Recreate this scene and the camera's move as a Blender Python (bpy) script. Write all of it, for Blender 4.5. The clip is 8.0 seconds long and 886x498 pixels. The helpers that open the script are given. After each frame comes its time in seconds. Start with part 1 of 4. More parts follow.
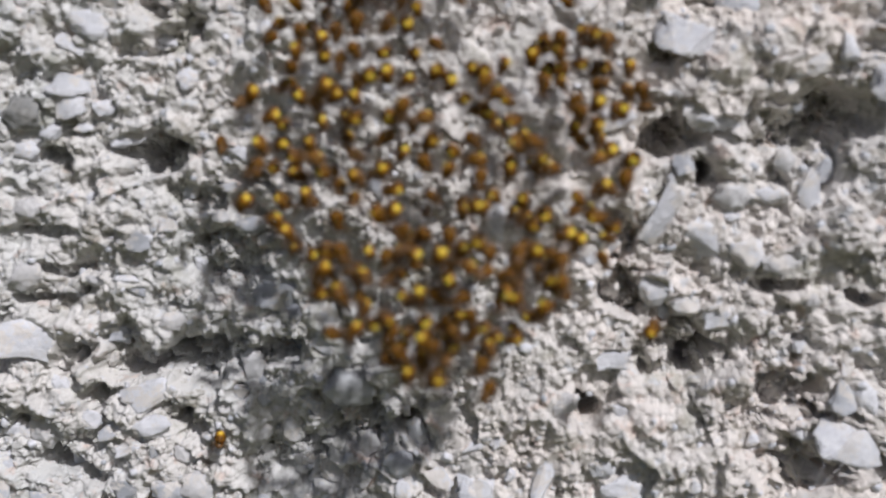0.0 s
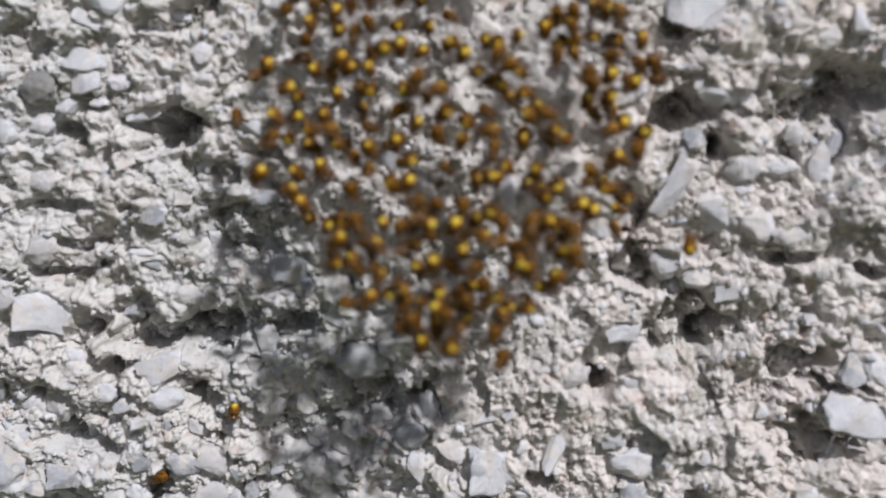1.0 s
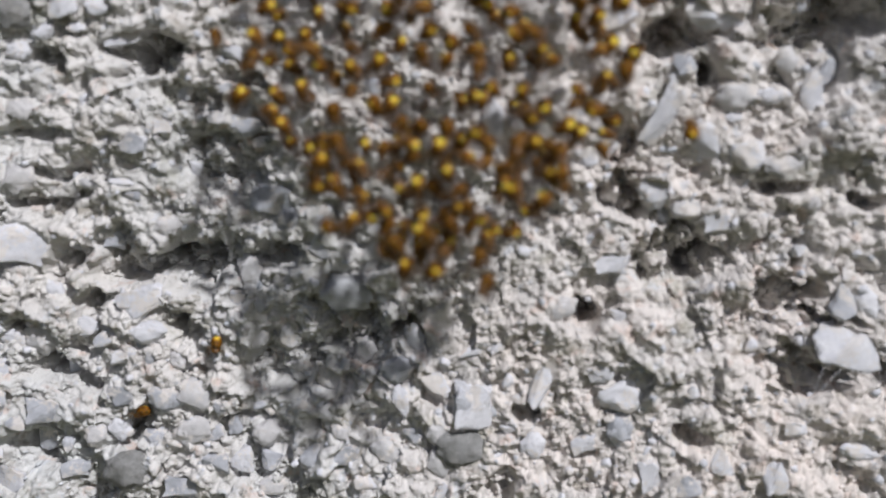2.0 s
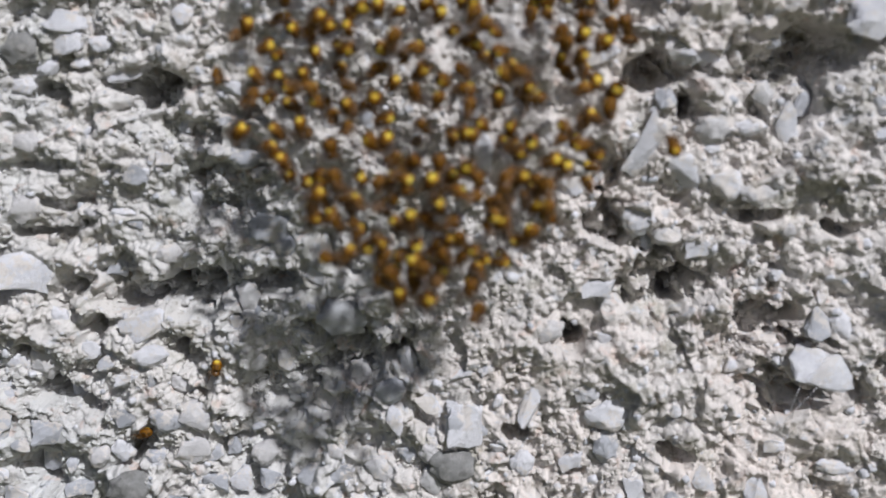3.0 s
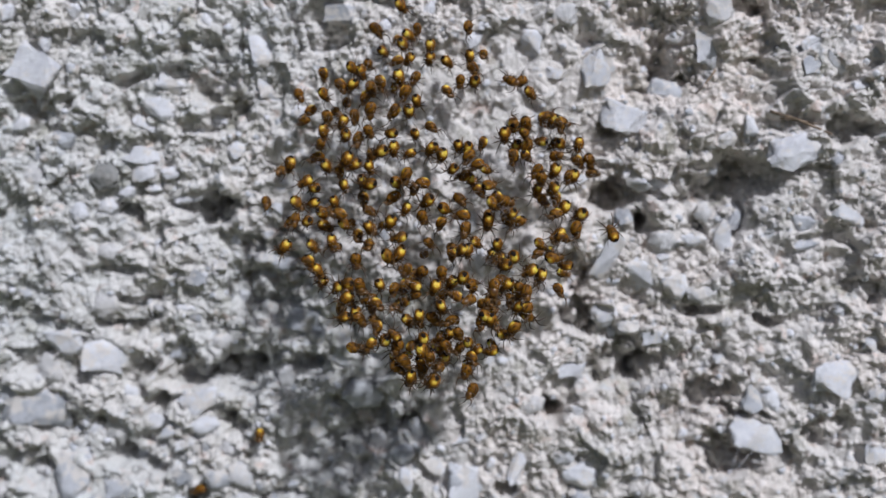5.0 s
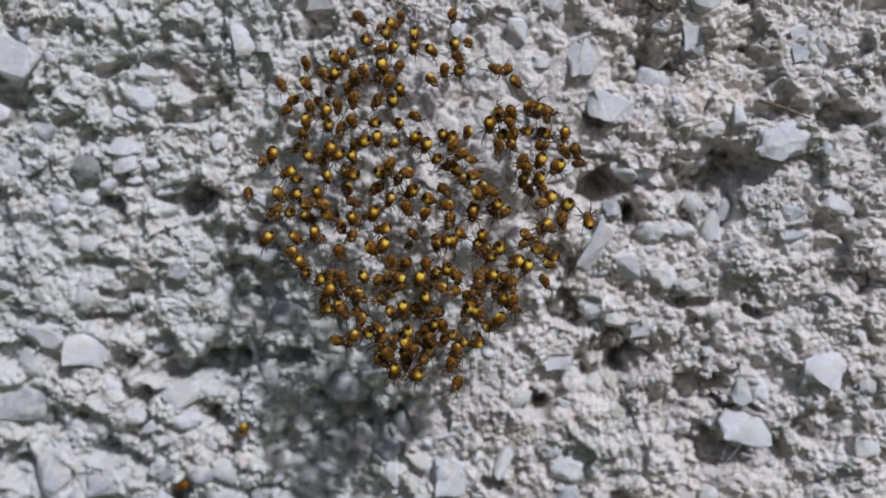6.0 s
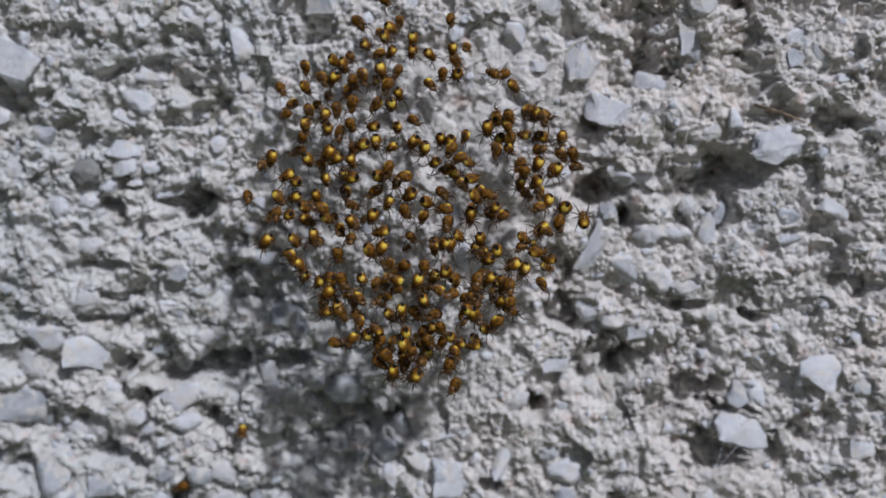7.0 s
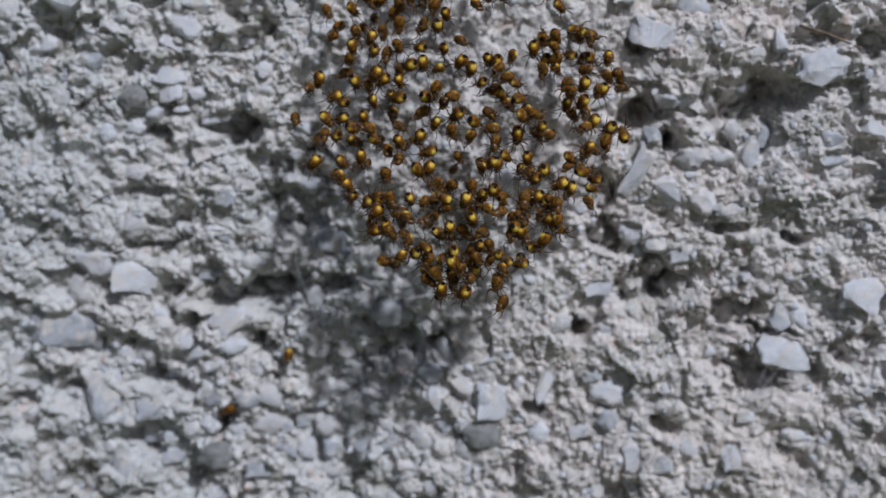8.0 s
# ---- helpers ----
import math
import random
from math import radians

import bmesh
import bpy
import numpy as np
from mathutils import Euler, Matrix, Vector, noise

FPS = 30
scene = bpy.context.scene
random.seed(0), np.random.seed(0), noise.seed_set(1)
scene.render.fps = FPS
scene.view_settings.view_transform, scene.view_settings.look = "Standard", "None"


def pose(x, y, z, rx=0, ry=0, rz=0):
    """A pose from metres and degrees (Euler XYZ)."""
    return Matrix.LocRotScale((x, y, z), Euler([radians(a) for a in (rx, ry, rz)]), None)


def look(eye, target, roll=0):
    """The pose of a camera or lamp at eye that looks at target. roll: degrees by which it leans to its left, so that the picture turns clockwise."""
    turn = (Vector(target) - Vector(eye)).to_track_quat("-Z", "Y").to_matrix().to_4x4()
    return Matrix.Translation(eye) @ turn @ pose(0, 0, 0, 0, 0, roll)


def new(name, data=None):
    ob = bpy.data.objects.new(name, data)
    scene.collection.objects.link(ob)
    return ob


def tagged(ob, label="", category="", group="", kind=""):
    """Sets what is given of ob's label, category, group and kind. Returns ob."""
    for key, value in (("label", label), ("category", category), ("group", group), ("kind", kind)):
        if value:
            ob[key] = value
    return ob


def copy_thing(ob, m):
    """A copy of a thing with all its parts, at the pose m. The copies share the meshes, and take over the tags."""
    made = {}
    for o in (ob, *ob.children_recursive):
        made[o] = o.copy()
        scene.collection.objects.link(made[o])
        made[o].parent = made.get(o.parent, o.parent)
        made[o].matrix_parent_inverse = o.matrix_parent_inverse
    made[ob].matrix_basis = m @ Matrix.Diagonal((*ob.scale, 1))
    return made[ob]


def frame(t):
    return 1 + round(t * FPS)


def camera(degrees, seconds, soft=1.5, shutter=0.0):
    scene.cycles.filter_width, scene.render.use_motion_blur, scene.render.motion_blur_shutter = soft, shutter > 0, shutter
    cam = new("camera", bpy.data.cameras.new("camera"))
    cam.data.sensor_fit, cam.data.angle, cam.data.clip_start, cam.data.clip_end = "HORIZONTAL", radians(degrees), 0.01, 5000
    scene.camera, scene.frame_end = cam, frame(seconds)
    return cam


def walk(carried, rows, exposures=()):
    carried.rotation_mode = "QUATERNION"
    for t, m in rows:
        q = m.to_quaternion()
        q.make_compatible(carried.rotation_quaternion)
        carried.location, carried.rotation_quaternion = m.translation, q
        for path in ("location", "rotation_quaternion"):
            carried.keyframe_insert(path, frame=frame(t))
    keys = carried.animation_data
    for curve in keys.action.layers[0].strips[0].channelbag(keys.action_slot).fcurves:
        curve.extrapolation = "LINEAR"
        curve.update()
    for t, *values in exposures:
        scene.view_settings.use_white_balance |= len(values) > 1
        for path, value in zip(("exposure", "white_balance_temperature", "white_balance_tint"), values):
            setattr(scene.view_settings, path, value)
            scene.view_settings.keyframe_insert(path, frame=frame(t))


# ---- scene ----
MM = 0.001

# the camera: a phone held close to the wall, focus fixed
cam = camera(45.7, 8.0, soft=1.6)
cam.data.dof.use_dof = True
cam.data.dof.focus_distance = 0.1200
cam.data.dof.aperture_fstop = 13.5
PATH = [
    (0, (0.00738, -0.10538, 0.01572), (-0.00022, 0.01278, -0.00378), -0.63),
    (0.2, (0.00716, -0.10596, 0.01590), (0.00008, 0.01220, -0.00376), -0.62),
    (0.3, (0.00705, -0.10625, 0.01599), (-0.00059, 0.01188, -0.00364), -0.61),
    (0.4, (0.00694, -0.10654, 0.01608), (-0.00038, 0.01183, -0.00220), -0.60),
    (0.5, (0.00682, -0.10683, 0.01618), (0.00009, 0.01177, -0.00082), -0.60),
    (0.6, (0.00676, -0.10681, 0.01567), (0.00049, 0.01204, 0.00033), -0.61),
    (0.7, (0.00670, -0.10678, 0.01516), (-0.00013, 0.01207, 0.00005), -0.61),
    (0.8, (0.00664, -0.10675, 0.01466), (-0.00110, 0.01179, -0.00236), -0.62),
    (0.9, (0.00657, -0.10672, 0.01415), (-0.00149, 0.01142, -0.00527), -0.63),
    (1, (0.00651, -0.10669, 0.01364), (-0.00146, 0.01136, -0.00636), -0.64),
    (1.1, (0.00675, -0.10651, 0.01277), (-0.00049, 0.01146, -0.00798), -0.60),
    (1.2, (0.00699, -0.10633, 0.01190), (-0.00010, 0.01133, -0.01063), -0.55),
    (1.3, (0.00723, -0.10615, 0.01102), (0.00036, 0.01153, -0.01145), -0.51),
    (1.5, (0.00771, -0.10578, 0.00927), (0.00051, 0.01188, -0.01317), -0.42),
    (1.7, (0.00760, -0.10530, 0.00898), (0.00008, 0.01224, -0.01397), -0.50),
    (2.8, (0.00702, -0.10797, 0.01152), (0.00090, 0.00951, -0.01216), -0.55),
    (3, (0.00704, -0.10940, 0.01218), (0.00121, 0.00830, -0.01048), -0.61),
    (3.2, (0.00698, -0.11190, 0.01371), (0.00013, 0.00561, -0.00964), -0.66),
    (3.3, (0.00694, -0.11314, 0.01448), (-0.00012, 0.00455, -0.00784), -0.68),
    (3.4, (0.00691, -0.11439, 0.01525), (0.00004, 0.00357, -0.00568), -0.71),
    (3.5, (0.00688, -0.11564, 0.01601), (0.00043, 0.00263, -0.00324), -0.73),
    (3.7, (0.00675, -0.11990, 0.01637), (0.00032, -0.00155, -0.00240), -0.73),
    (3.8, (0.00668, -0.12203, 0.01655), (0.00167, -0.00347, -0.00130), -0.74),
    (3.9, (0.00662, -0.12416, 0.01672), (0.00119, -0.00559, -0.00098), -0.74),
    (4, (0.00655, -0.12629, 0.01690), (-0.00014, -0.00795, -0.00186), -0.74),
    (4.2, (0.00706, -0.12893, 0.01758), (-0.00177, -0.01061, -0.00037), -0.73),
    (4.3, (0.00731, -0.13025, 0.01791), (-0.00153, -0.01183, 0.00064), -0.73),
    (4.5, (0.00782, -0.13289, 0.01859), (0.00149, -0.01420, 0.00207), -0.72),
    (4.7, (0.00828, -0.13334, 0.01929), (0.00260, -0.01457, 0.00310), -0.73),
    (4.8, (0.00851, -0.13356, 0.01964), (0.00273, -0.01462, 0.00478), -0.74),
    (5, (0.00898, -0.13400, 0.02033), (0.00231, -0.01521, 0.00474), -0.75),
    (5.2, (0.00928, -0.13377, 0.02030), (0.00277, -0.01511, 0.00363), -0.74),
    (6.3, (0.01024, -0.13213, 0.01891), (0.00420, -0.01329, 0.00336), -0.89),
    (6.5, (0.01028, -0.13211, 0.01887), (0.00419, -0.01335, 0.00281), -0.92),
    (7, (0.01012, -0.13325, 0.01955), (0.00427, -0.01442, 0.00391), -0.80),
    (7.5, (0.00921, -0.13501, 0.01796), (0.00284, -0.01629, 0.00170), -0.86),
    (7.7, (0.00808, -0.13515, 0.01633), (0.00128, -0.01668, -0.00151), -0.93),
    (7.8, (0.00751, -0.13521, 0.01551), (0.00031, -0.01701, -0.00385), -0.96),
    (8, (0.00637, -0.13535, 0.01388), (-0.00121, -0.01709, -0.00506), -1.03),
]
walk(cam, [(t, look(eye, target, roll)) for t, eye, target, roll in PATH],
     exposures=[(0, -0.41, 6030, 13), (3.5, -0.43, 5890, 12), (4.5, -0.45, 5760, 12), (6.5, -0.72, 5670, 12), (8.0, -0.87, 5560, 12)])

# daylight: one sun high over the camera's right shoulder, open sky
SUN = Vector((0.74, -1.0, 1.19)).normalized()
world = bpy.data.worlds.new("sky")
scene.world = world
world.use_nodes = True
sky = world.node_tree.nodes.new("ShaderNodeTexSky")
sky.sky_type, sky.sun_disc = "NISHITA", False
sky.air_density, sky.dust_density = 0.7, 3.0
sky.sun_elevation = math.asin(SUN.z)
sky.sun_rotation = math.atan2(SUN.x, SUN.y)
back = world.node_tree.nodes["Background"]
back.inputs["Strength"].default_value = 0.052
world.node_tree.links.new(sky.outputs["Color"], back.inputs["Color"])
sun = new("sun", bpy.data.lights.new("sun", "SUN"))
sun.data.energy, sun.data.angle, sun.data.color = 4.5, radians(2.5), (1.0, 0.96, 0.91)
sun.matrix_world = look(SUN * 3, (0, 0, 0))


# ---- materials ----
class Nodes:
    """A small builder of node materials."""

    def __init__(self, name):
        self.m = bpy.data.materials.new(name)
        self.m.use_nodes = True
        self.t = self.m.node_tree
        self.bsdf = self.t.nodes["Principled BSDF"]
        self.place = self.t.nodes.new("ShaderNodeTexCoord").outputs["Object"]

    def add(self, kind):
        return self.t.nodes.new(kind)

    def link(self, a, b):
        self.t.links.new(a, b)

    def noise(self, scale, detail=3.0, rough=0.55, where=None):
        n = self.add("ShaderNodeTexNoise")
        n.inputs["Scale"].default_value, n.inputs["Detail"].default_value = scale, detail
        n.inputs["Roughness"].default_value = rough
        self.link(where or self.place, n.inputs["Vector"])
        return n.outputs["Fac"]

    def ramp(self, value, low, high, a=0.0, b=1.0):
        n = self.add("ShaderNodeMapRange")
        n.interpolation_type = "SMOOTHSTEP"
        for key, v in (("From Min", low), ("From Max", high), ("To Min", a), ("To Max", b)):
            n.inputs[key].default_value = v
        self.link(value, n.inputs["Value"])
        return n.outputs["Result"]

    def mix(self, fac, a, b):
        n = self.add("ShaderNodeMix")
        n.data_type = "RGBA"
        self.link(fac, n.inputs["Factor"])
        for socket, v in ((n.inputs["A"], a), (n.inputs["B"], b)):
            if isinstance(v, tuple):
                socket.default_value = (*v, 1)
            else:
                self.link(v, socket)
        return n.outputs["Result"]

    def bump(self, height, strength, distance):
        n = self.add("ShaderNodeBump")
        n.inputs["Strength"].default_value, n.inputs["Distance"].default_value = strength, distance
        self.link(height, n.inputs["Height"])
        self.link(n.outputs["Normal"], self.bsdf.inputs["Normal"])

    def done(self, colour, rough, spec=0.3):
        if isinstance(colour, tuple):
            self.bsdf.inputs["Base Color"].default_value = (*colour, 1)
        else:
            self.link(colour, self.bsdf.inputs["Base Color"])
        self.bsdf.inputs["Roughness"].default_value = rough
        self.bsdf.inputs["Specular IOR Level"].default_value = spec
        return self.m


def cement_material():
    n = Nodes("cement")
    # the coat is creamier to the right, greyer to the left
    split = n.add("ShaderNodeSeparateXYZ")
    n.link(n.place, split.inputs[0])
    warm = n.mix(n.ramp(n.noise(35, 4), 0.38, 0.62), (0.81, 0.745, 0.695), (0.77, 0.735, 0.705))
    cool = n.mix(n.ramp(n.noise(45, 4), 0.38, 0.62), (0.76, 0.735, 0.705), (0.70, 0.705, 0.695))
    c = n.mix(n.ramp(split.outputs["X"], -0.035, 0.025), cool, warm)
    c = n.mix(n.ramp(n.noise(190, 4), 0.44, 0.70, 0, 0.7), c, (0.66, 0.64, 0.62))
    c = n.mix(n.ramp(n.noise(420, 3), 0.58, 0.72, 0, 0.7), c, (0.72, 0.58, 0.51))
    c = n.mix(n.ramp(n.noise(620, 3), 0.59, 0.68, 0, 0.6), c, (0.63, 0.655, 0.70))
    c = n.mix(n.ramp(n.noise(140, 6, 0.72), 0.54, 0.66, 0, 0.5), c, (0.36, 0.355, 0.27))
    c = n.mix(n.ramp(n.noise(330, 5, 0.70), 0.56, 0.68, 0, 0.66), c, (0.31, 0.275, 0.21))
    c = n.mix(n.ramp(n.noise(1500, 3, 0.6), 0.56, 0.72, 0, 0.55), c, (0.40, 0.385, 0.36))
    add = n.add("ShaderNodeMath")
    add.operation = "MULTIPLY_ADD"
    n.link(n.noise(2700, 5, 0.7), add.inputs[0])
    add.inputs[1].default_value = 1.0
    n.link(n.noise(6500, 3, 0.6), add.inputs[2])
    n.bump(add.outputs[0], 0.65, 0.0003)
    return n.done(c, 0.92, 0.2)


def stone_material(name, light, shade, rough=0.75, wear=1.0):
    n = Nodes(name)
    n.place = n.add("ShaderNodeNewGeometry").outputs["Position"]
    info = n.add("ShaderNodeObjectInfo").outputs["Random"]
    c = n.mix(n.ramp(n.noise(380, 5, 0.65), 0.38, 0.62), light, shade)
    c = n.mix(n.ramp(info, 0.0, 1.0, 0, 0.2 * wear), c, (0.66, 0.67, 0.70))
    c = n.mix(n.ramp(n.noise(650, 6, 0.7), 0.54, 0.64, 0, 0.6 * wear), c, (0.72, 0.68, 0.64))
    c = n.mix(n.ramp(n.noise(900, 6, 0.7), 0.58, 0.68, 0, 0.35 * wear), c, (0.42, 0.42, 0.41))
    # cement that still sticks to the stone
    c = n.mix(n.ramp(n.noise(330, 6, 0.75), 0.52, 0.58, 0, 0.85 * wear), c, (0.76, 0.715, 0.67))
    c = n.mix(n.ramp(n.noise(3200, 4), 0.55, 0.7, 0, 0.25), c, (0.44, 0.43, 0.42))
    n.bump(n.noise(1500, 7, 0.75), 0.8, 0.0004)
    return n.done(c, rough, 0.2)


def abdomen_material():
    n = Nodes("abdomen_skin")
    # a yellow saddle in the middle of the back, larger or smaller from one animal to the next
    info = n.add("ShaderNodeObjectInfo").outputs["Random"]
    far = n.add("ShaderNodeVectorMath")
    far.operation = "DISTANCE"
    n.link(n.place, far.inputs[0])
    far.inputs[1].default_value = (0, -0.00058, 0.00064)
    add = n.add("ShaderNodeMath")
    add.operation = "MULTIPLY_ADD"
    n.link(info, add.inputs[0])
    add.inputs[1].default_value = 0.00016
    n.link(far.outputs["Value"], add.inputs[2])
    wob = n.add("ShaderNodeMath")
    wob.operation = "MULTIPLY_ADD"
    n.link(n.noise(2400, 3), wob.inputs[0])
    wob.inputs[1].default_value = 0.0003
    n.link(add.outputs[0], wob.inputs[2])
    up = n.ramp(wob.outputs[0], 0.00041, 0.00056, 1, 0)
    top = n.mix(n.ramp(n.noise(3000, 3), 0.42, 0.62), (0.84, 0.68, 0.11), (0.66, 0.46, 0.04))
    low = n.mix(n.ramp(n.noise(1900, 3), 0.4, 0.6), (0.21, 0.092, 0.006), (0.085, 0.037, 0.004))
    low = n.mix(n.ramp(n.noise(3600, 2), 0.50, 0.62, 0, 0.85), low, (0.035, 0.02, 0.008))
    low = n.mix(n.ramp(wob.outputs[0], 0.00056, 0.00082, 1, 0), low, (0.31, 0.14, 0.008))
    c = n.mix(up, low, top)
    n.bsdf.inputs["Subsurface Weight"].default_value = 0.35
    n.bsdf.inputs["Subsurface Radius"].default_value = (0.0004, 0.0002, 0.00006)
    return n.done(c, 0.55, 0.15)


def shell_material(name, a, b, rough=0.35, spec=0.45):
    n = Nodes(name)
    c = n.mix(n.ramp(n.noise(2200, 3), 0.4, 0.62), a, b)
    return n.done(c, rough, spec)


CEMENT = cement_material()
STONES = {
    "pale": stone_material("pale_limestone", (0.80, 0.80, 0.835), (0.68, 0.685, 0.725)),
    "grey": stone_material("grey_limestone", (0.57, 0.585, 0.63), (0.39, 0.405, 0.44)),
    "dark": stone_material("dark_limestone", (0.30, 0.30, 0.295), (0.20, 0.20, 0.19), wear=0.15),
    "glassy": stone_material("glassy_quartz", (0.60, 0.61, 0.63), (0.40, 0.41, 0.42), 0.12, 0.2),
    "cream": stone_material("cream_limestone", (0.70, 0.685, 0.685), (0.57, 0.56, 0.56)),
}
STONES["proud"] = STONES["cobble"] = stone_material("white_limestone", (0.80, 0.805, 0.835), (0.66, 0.665, 0.71), wear=0.6)
ABDOMEN = abdomen_material()
BROWN = shell_material("amber_shell", (0.19, 0.090, 0.013), (0.08, 0.036, 0.009))
BLACK = shell_material("black_mark", (0.022, 0.015, 0.010), (0.012, 0.009, 0.008), 0.8, 0.1)
LEG = shell_material("leg_shell", (0.12, 0.062, 0.018), (0.035, 0.020, 0.010), 0.4)
SILK = Nodes("silk").done((0.82, 0.82, 0.84), 0.35, 0.6)
# ground colour, greened so that its bounce tints the shade on the wall
EARTH_NODES = Nodes("earth")
EARTH = EARTH_NODES.done(EARTH_NODES.mix(EARTH_NODES.ramp(EARTH_NODES.noise(3, 6), 0.35, 0.65), (0.125, 0.12, 0.065), (0.08, 0.095, 0.04)), 0.95, 0.1)


def part(name, bm, material, parent, label=""):
    me = bpy.data.meshes.new(name)
    bm.to_mesh(me)
    bm.free()
    me.materials.append(material)
    ob = new(name, me)
    ob.parent = parent
    return tagged(ob, label)


# ---- plan of the wall, in millimetres: x to the right, z up from the middle ----
PALE_A = [(-37.2, 13.2, 3.2, 2.9, 0), (-33.9, 12.7, 2.9, 2.2, 10), (-36.1, 10.9, 2.0, 1.0, 0), (-39.5, 10.4, 1.8, 1.3, -20), (-31.9, 10.0, 4.4, 2.2, -5),
    (-20.2, 8.1, 1.7, 2.0, 0), (-21.3, 4.8, 1.9, 1.0, -20), (-27.5, 0.8, 1.8, 1.8, 0), (-43.7, -11.0, 5.8, 4.6, 12), (-25.1, -3.9, 1.4, 2.4, 0),
    (-32.0, -4.7, 2.5, 1.1, 15), (-38.4, -11.9, 2.3, 1.5, 25), (-31.0, -17.4, 4.7, 2.9, -25), (-30.6, -20.7, 3.1, 2.1, 0), (-33.2, -23.3, 2.5, 1.2, 0),
    (-21.5, -35.2, 2.7, 3.1, 0), (-46.9, -37.6, 3.2, 3.2, 0)]
PALE_B = [(-3.7, -28.2, 2.0, 4.3, -22), (-0.0, -26.0, 3.7, 1.9, 38), (7.4, -25.6, 1.5, 1.3, 0), (6.2, -21.9, 2.0, 1.2, -20), (3.6, -22.7, 2.5, 1.2, -25),
    (11.0, -25.7, 2.1, 6.1, 25), (10.1, -32.8, 2.1, 2.5, -20), (15.2, -32.4, 2.5, 2.0, -15), (7.4, -30.9, 1.8, 1.2, 0), (6.6, -33.6, 1.4, 1.1, 0),
    (-7.7, -37.2, 2.5, 1.8, 0), (37.0, -20.8, 0.9, 1.9, -30), (19.2, -27.3, 4.4, 3.0, -14), (22.3, -35.7, 2.1, 3.1, -10), (29.4, -34.3, 2.2, 3.4, -25),
    (37.1, -30.4, 2.4, 1.4, 0), (43.9, -33.1, 3.5, 1.6, 15)]
PALE_C = [(26.5, -26.5, 1.4, 1.4, 0), (32.3, -21.6, 1.7, 1.4, 0), (35.3, -35.5, 2.8, 3.7, 0), (26.4, -0.6, 2.9, 4.2, -5), (22.1, -5.8, 2.6, 2.7, 8),
    (28.5, -8.9, 3.0, 2.4, -8), (17.7, -13.0, 3.2, 2.4, 0), (18.7, -18.5, 2.1, 1.6, 0), (41.5, -13.7, 1.4, 2.5, -10), (43.5, -17.0, 1.7, 3.1, -30),
    (36.9, -11.9, 1.5, 1.2, 0), (30.9, -2.1, 3.4, 2.8, 0), (22.7, 2.1, 2.2, 6.2, 28), (36.9, 3.9, 2.4, 5.2, -10), (33.4, 3.7, 2.6, 1.5, 0),
    (29.3, 1.5, 2.0, 1.3, 0), (17.8, 11.3, 4.4, 1.6, -22)]
PALE_D = [(31.0, 12.6, 0.8, 2.3, 10), (4.8, 6.3, 2.8, 2.9, 0), (6.0, 1.4, 1.7, 3.7, -15), (15.3, -2.1, 2.6, 2.5, -30), (-11.9, -11.8, 2.4, 1.8, 30),
    (-53.8, 33.7, 1.5, 2.2, 0), (-45.3, 33.6, 2.2, 2.4, 0), (-49.1, 30.1, 1.3, 2.7, 0), (-21.1, 28.6, 2.9, 5.6, -10), (-20.9, 23.3, 1.8, 2.2, 0),
    (-34.6, 21.2, 3.8, 2.8, 0), (-33.2, 24.2, 3.2, 1.6, 25), (-28.0, 19.7, 2.3, 1.2, 25), (-36.9, 19.2, 3.3, 1.3, 35), (-24.9, 15.4, 2.6, 3.1, 0),
    (-37.1, 15.2, 4.5, 2.2, 0), (-52.9, 19.7, 2.5, 2.2, 0)]
PALE_E = [(20.9, 25.5, 3.9, 5.0, 0), (12.8, 28.7, 2.3, 3.8, 10), (16.0, 24.9, 3.0, 1.7, 0), (34.5, 27.7, 2.4, 5.5, -6), (46.8, 28.2, 2.5, 1.4, -15),
    (50.2, 25.6, 3.7, 1.2, 42), (53.5, 22.9, 2.5, 1.4, 0), (40.2, 18.1, 1.7, 3.1, 0), (52.4, 6.7, 4.5, 1.7, 25), (-49.0, -9.4, 5.1, 3.2, 5),
    (3.8, -28.1, 3.7, 4.5, 0), (50.6, -13.5, 5.7, 5.4, 20), (56.7, -23.8, 3.3, 2.6, 0), (5.4, 28.9, 2.5, 2.8, 0)]
GREY_A = [(-30.4, -0.5, 2.5, 2.1, 0), (-19.1, 0.8, 2.4, 1.5, 0), (-17.0, -6.8, 4.5, 2.2, 18), (-31.5, -6.2, 1.8, 1.1, 0), (-20.9, -16.9, 2.2, 1.7, 0),
    (-34.3, -11.3, 2.3, 2.2, 0), (-15.0, -8.5, 1.8, 1.8, 0), (-15.2, -13.0, 1.7, 2.1, 0), (-34.7, -21.3, 3.1, 2.5, 0), (-39.3, -25.5, 3.1, 2.4, 0),
    (-33.5, -27.7, 3.2, 2.1, 0), (-28.9, -28.0, 3.1, 2.5, 15), (-42.4, -29.4, 3.5, 2.5, 0), (-45.7, -30.8, 2.3, 2.0, 0), (-43.3, -33.3, 2.8, 3.5, 0)]
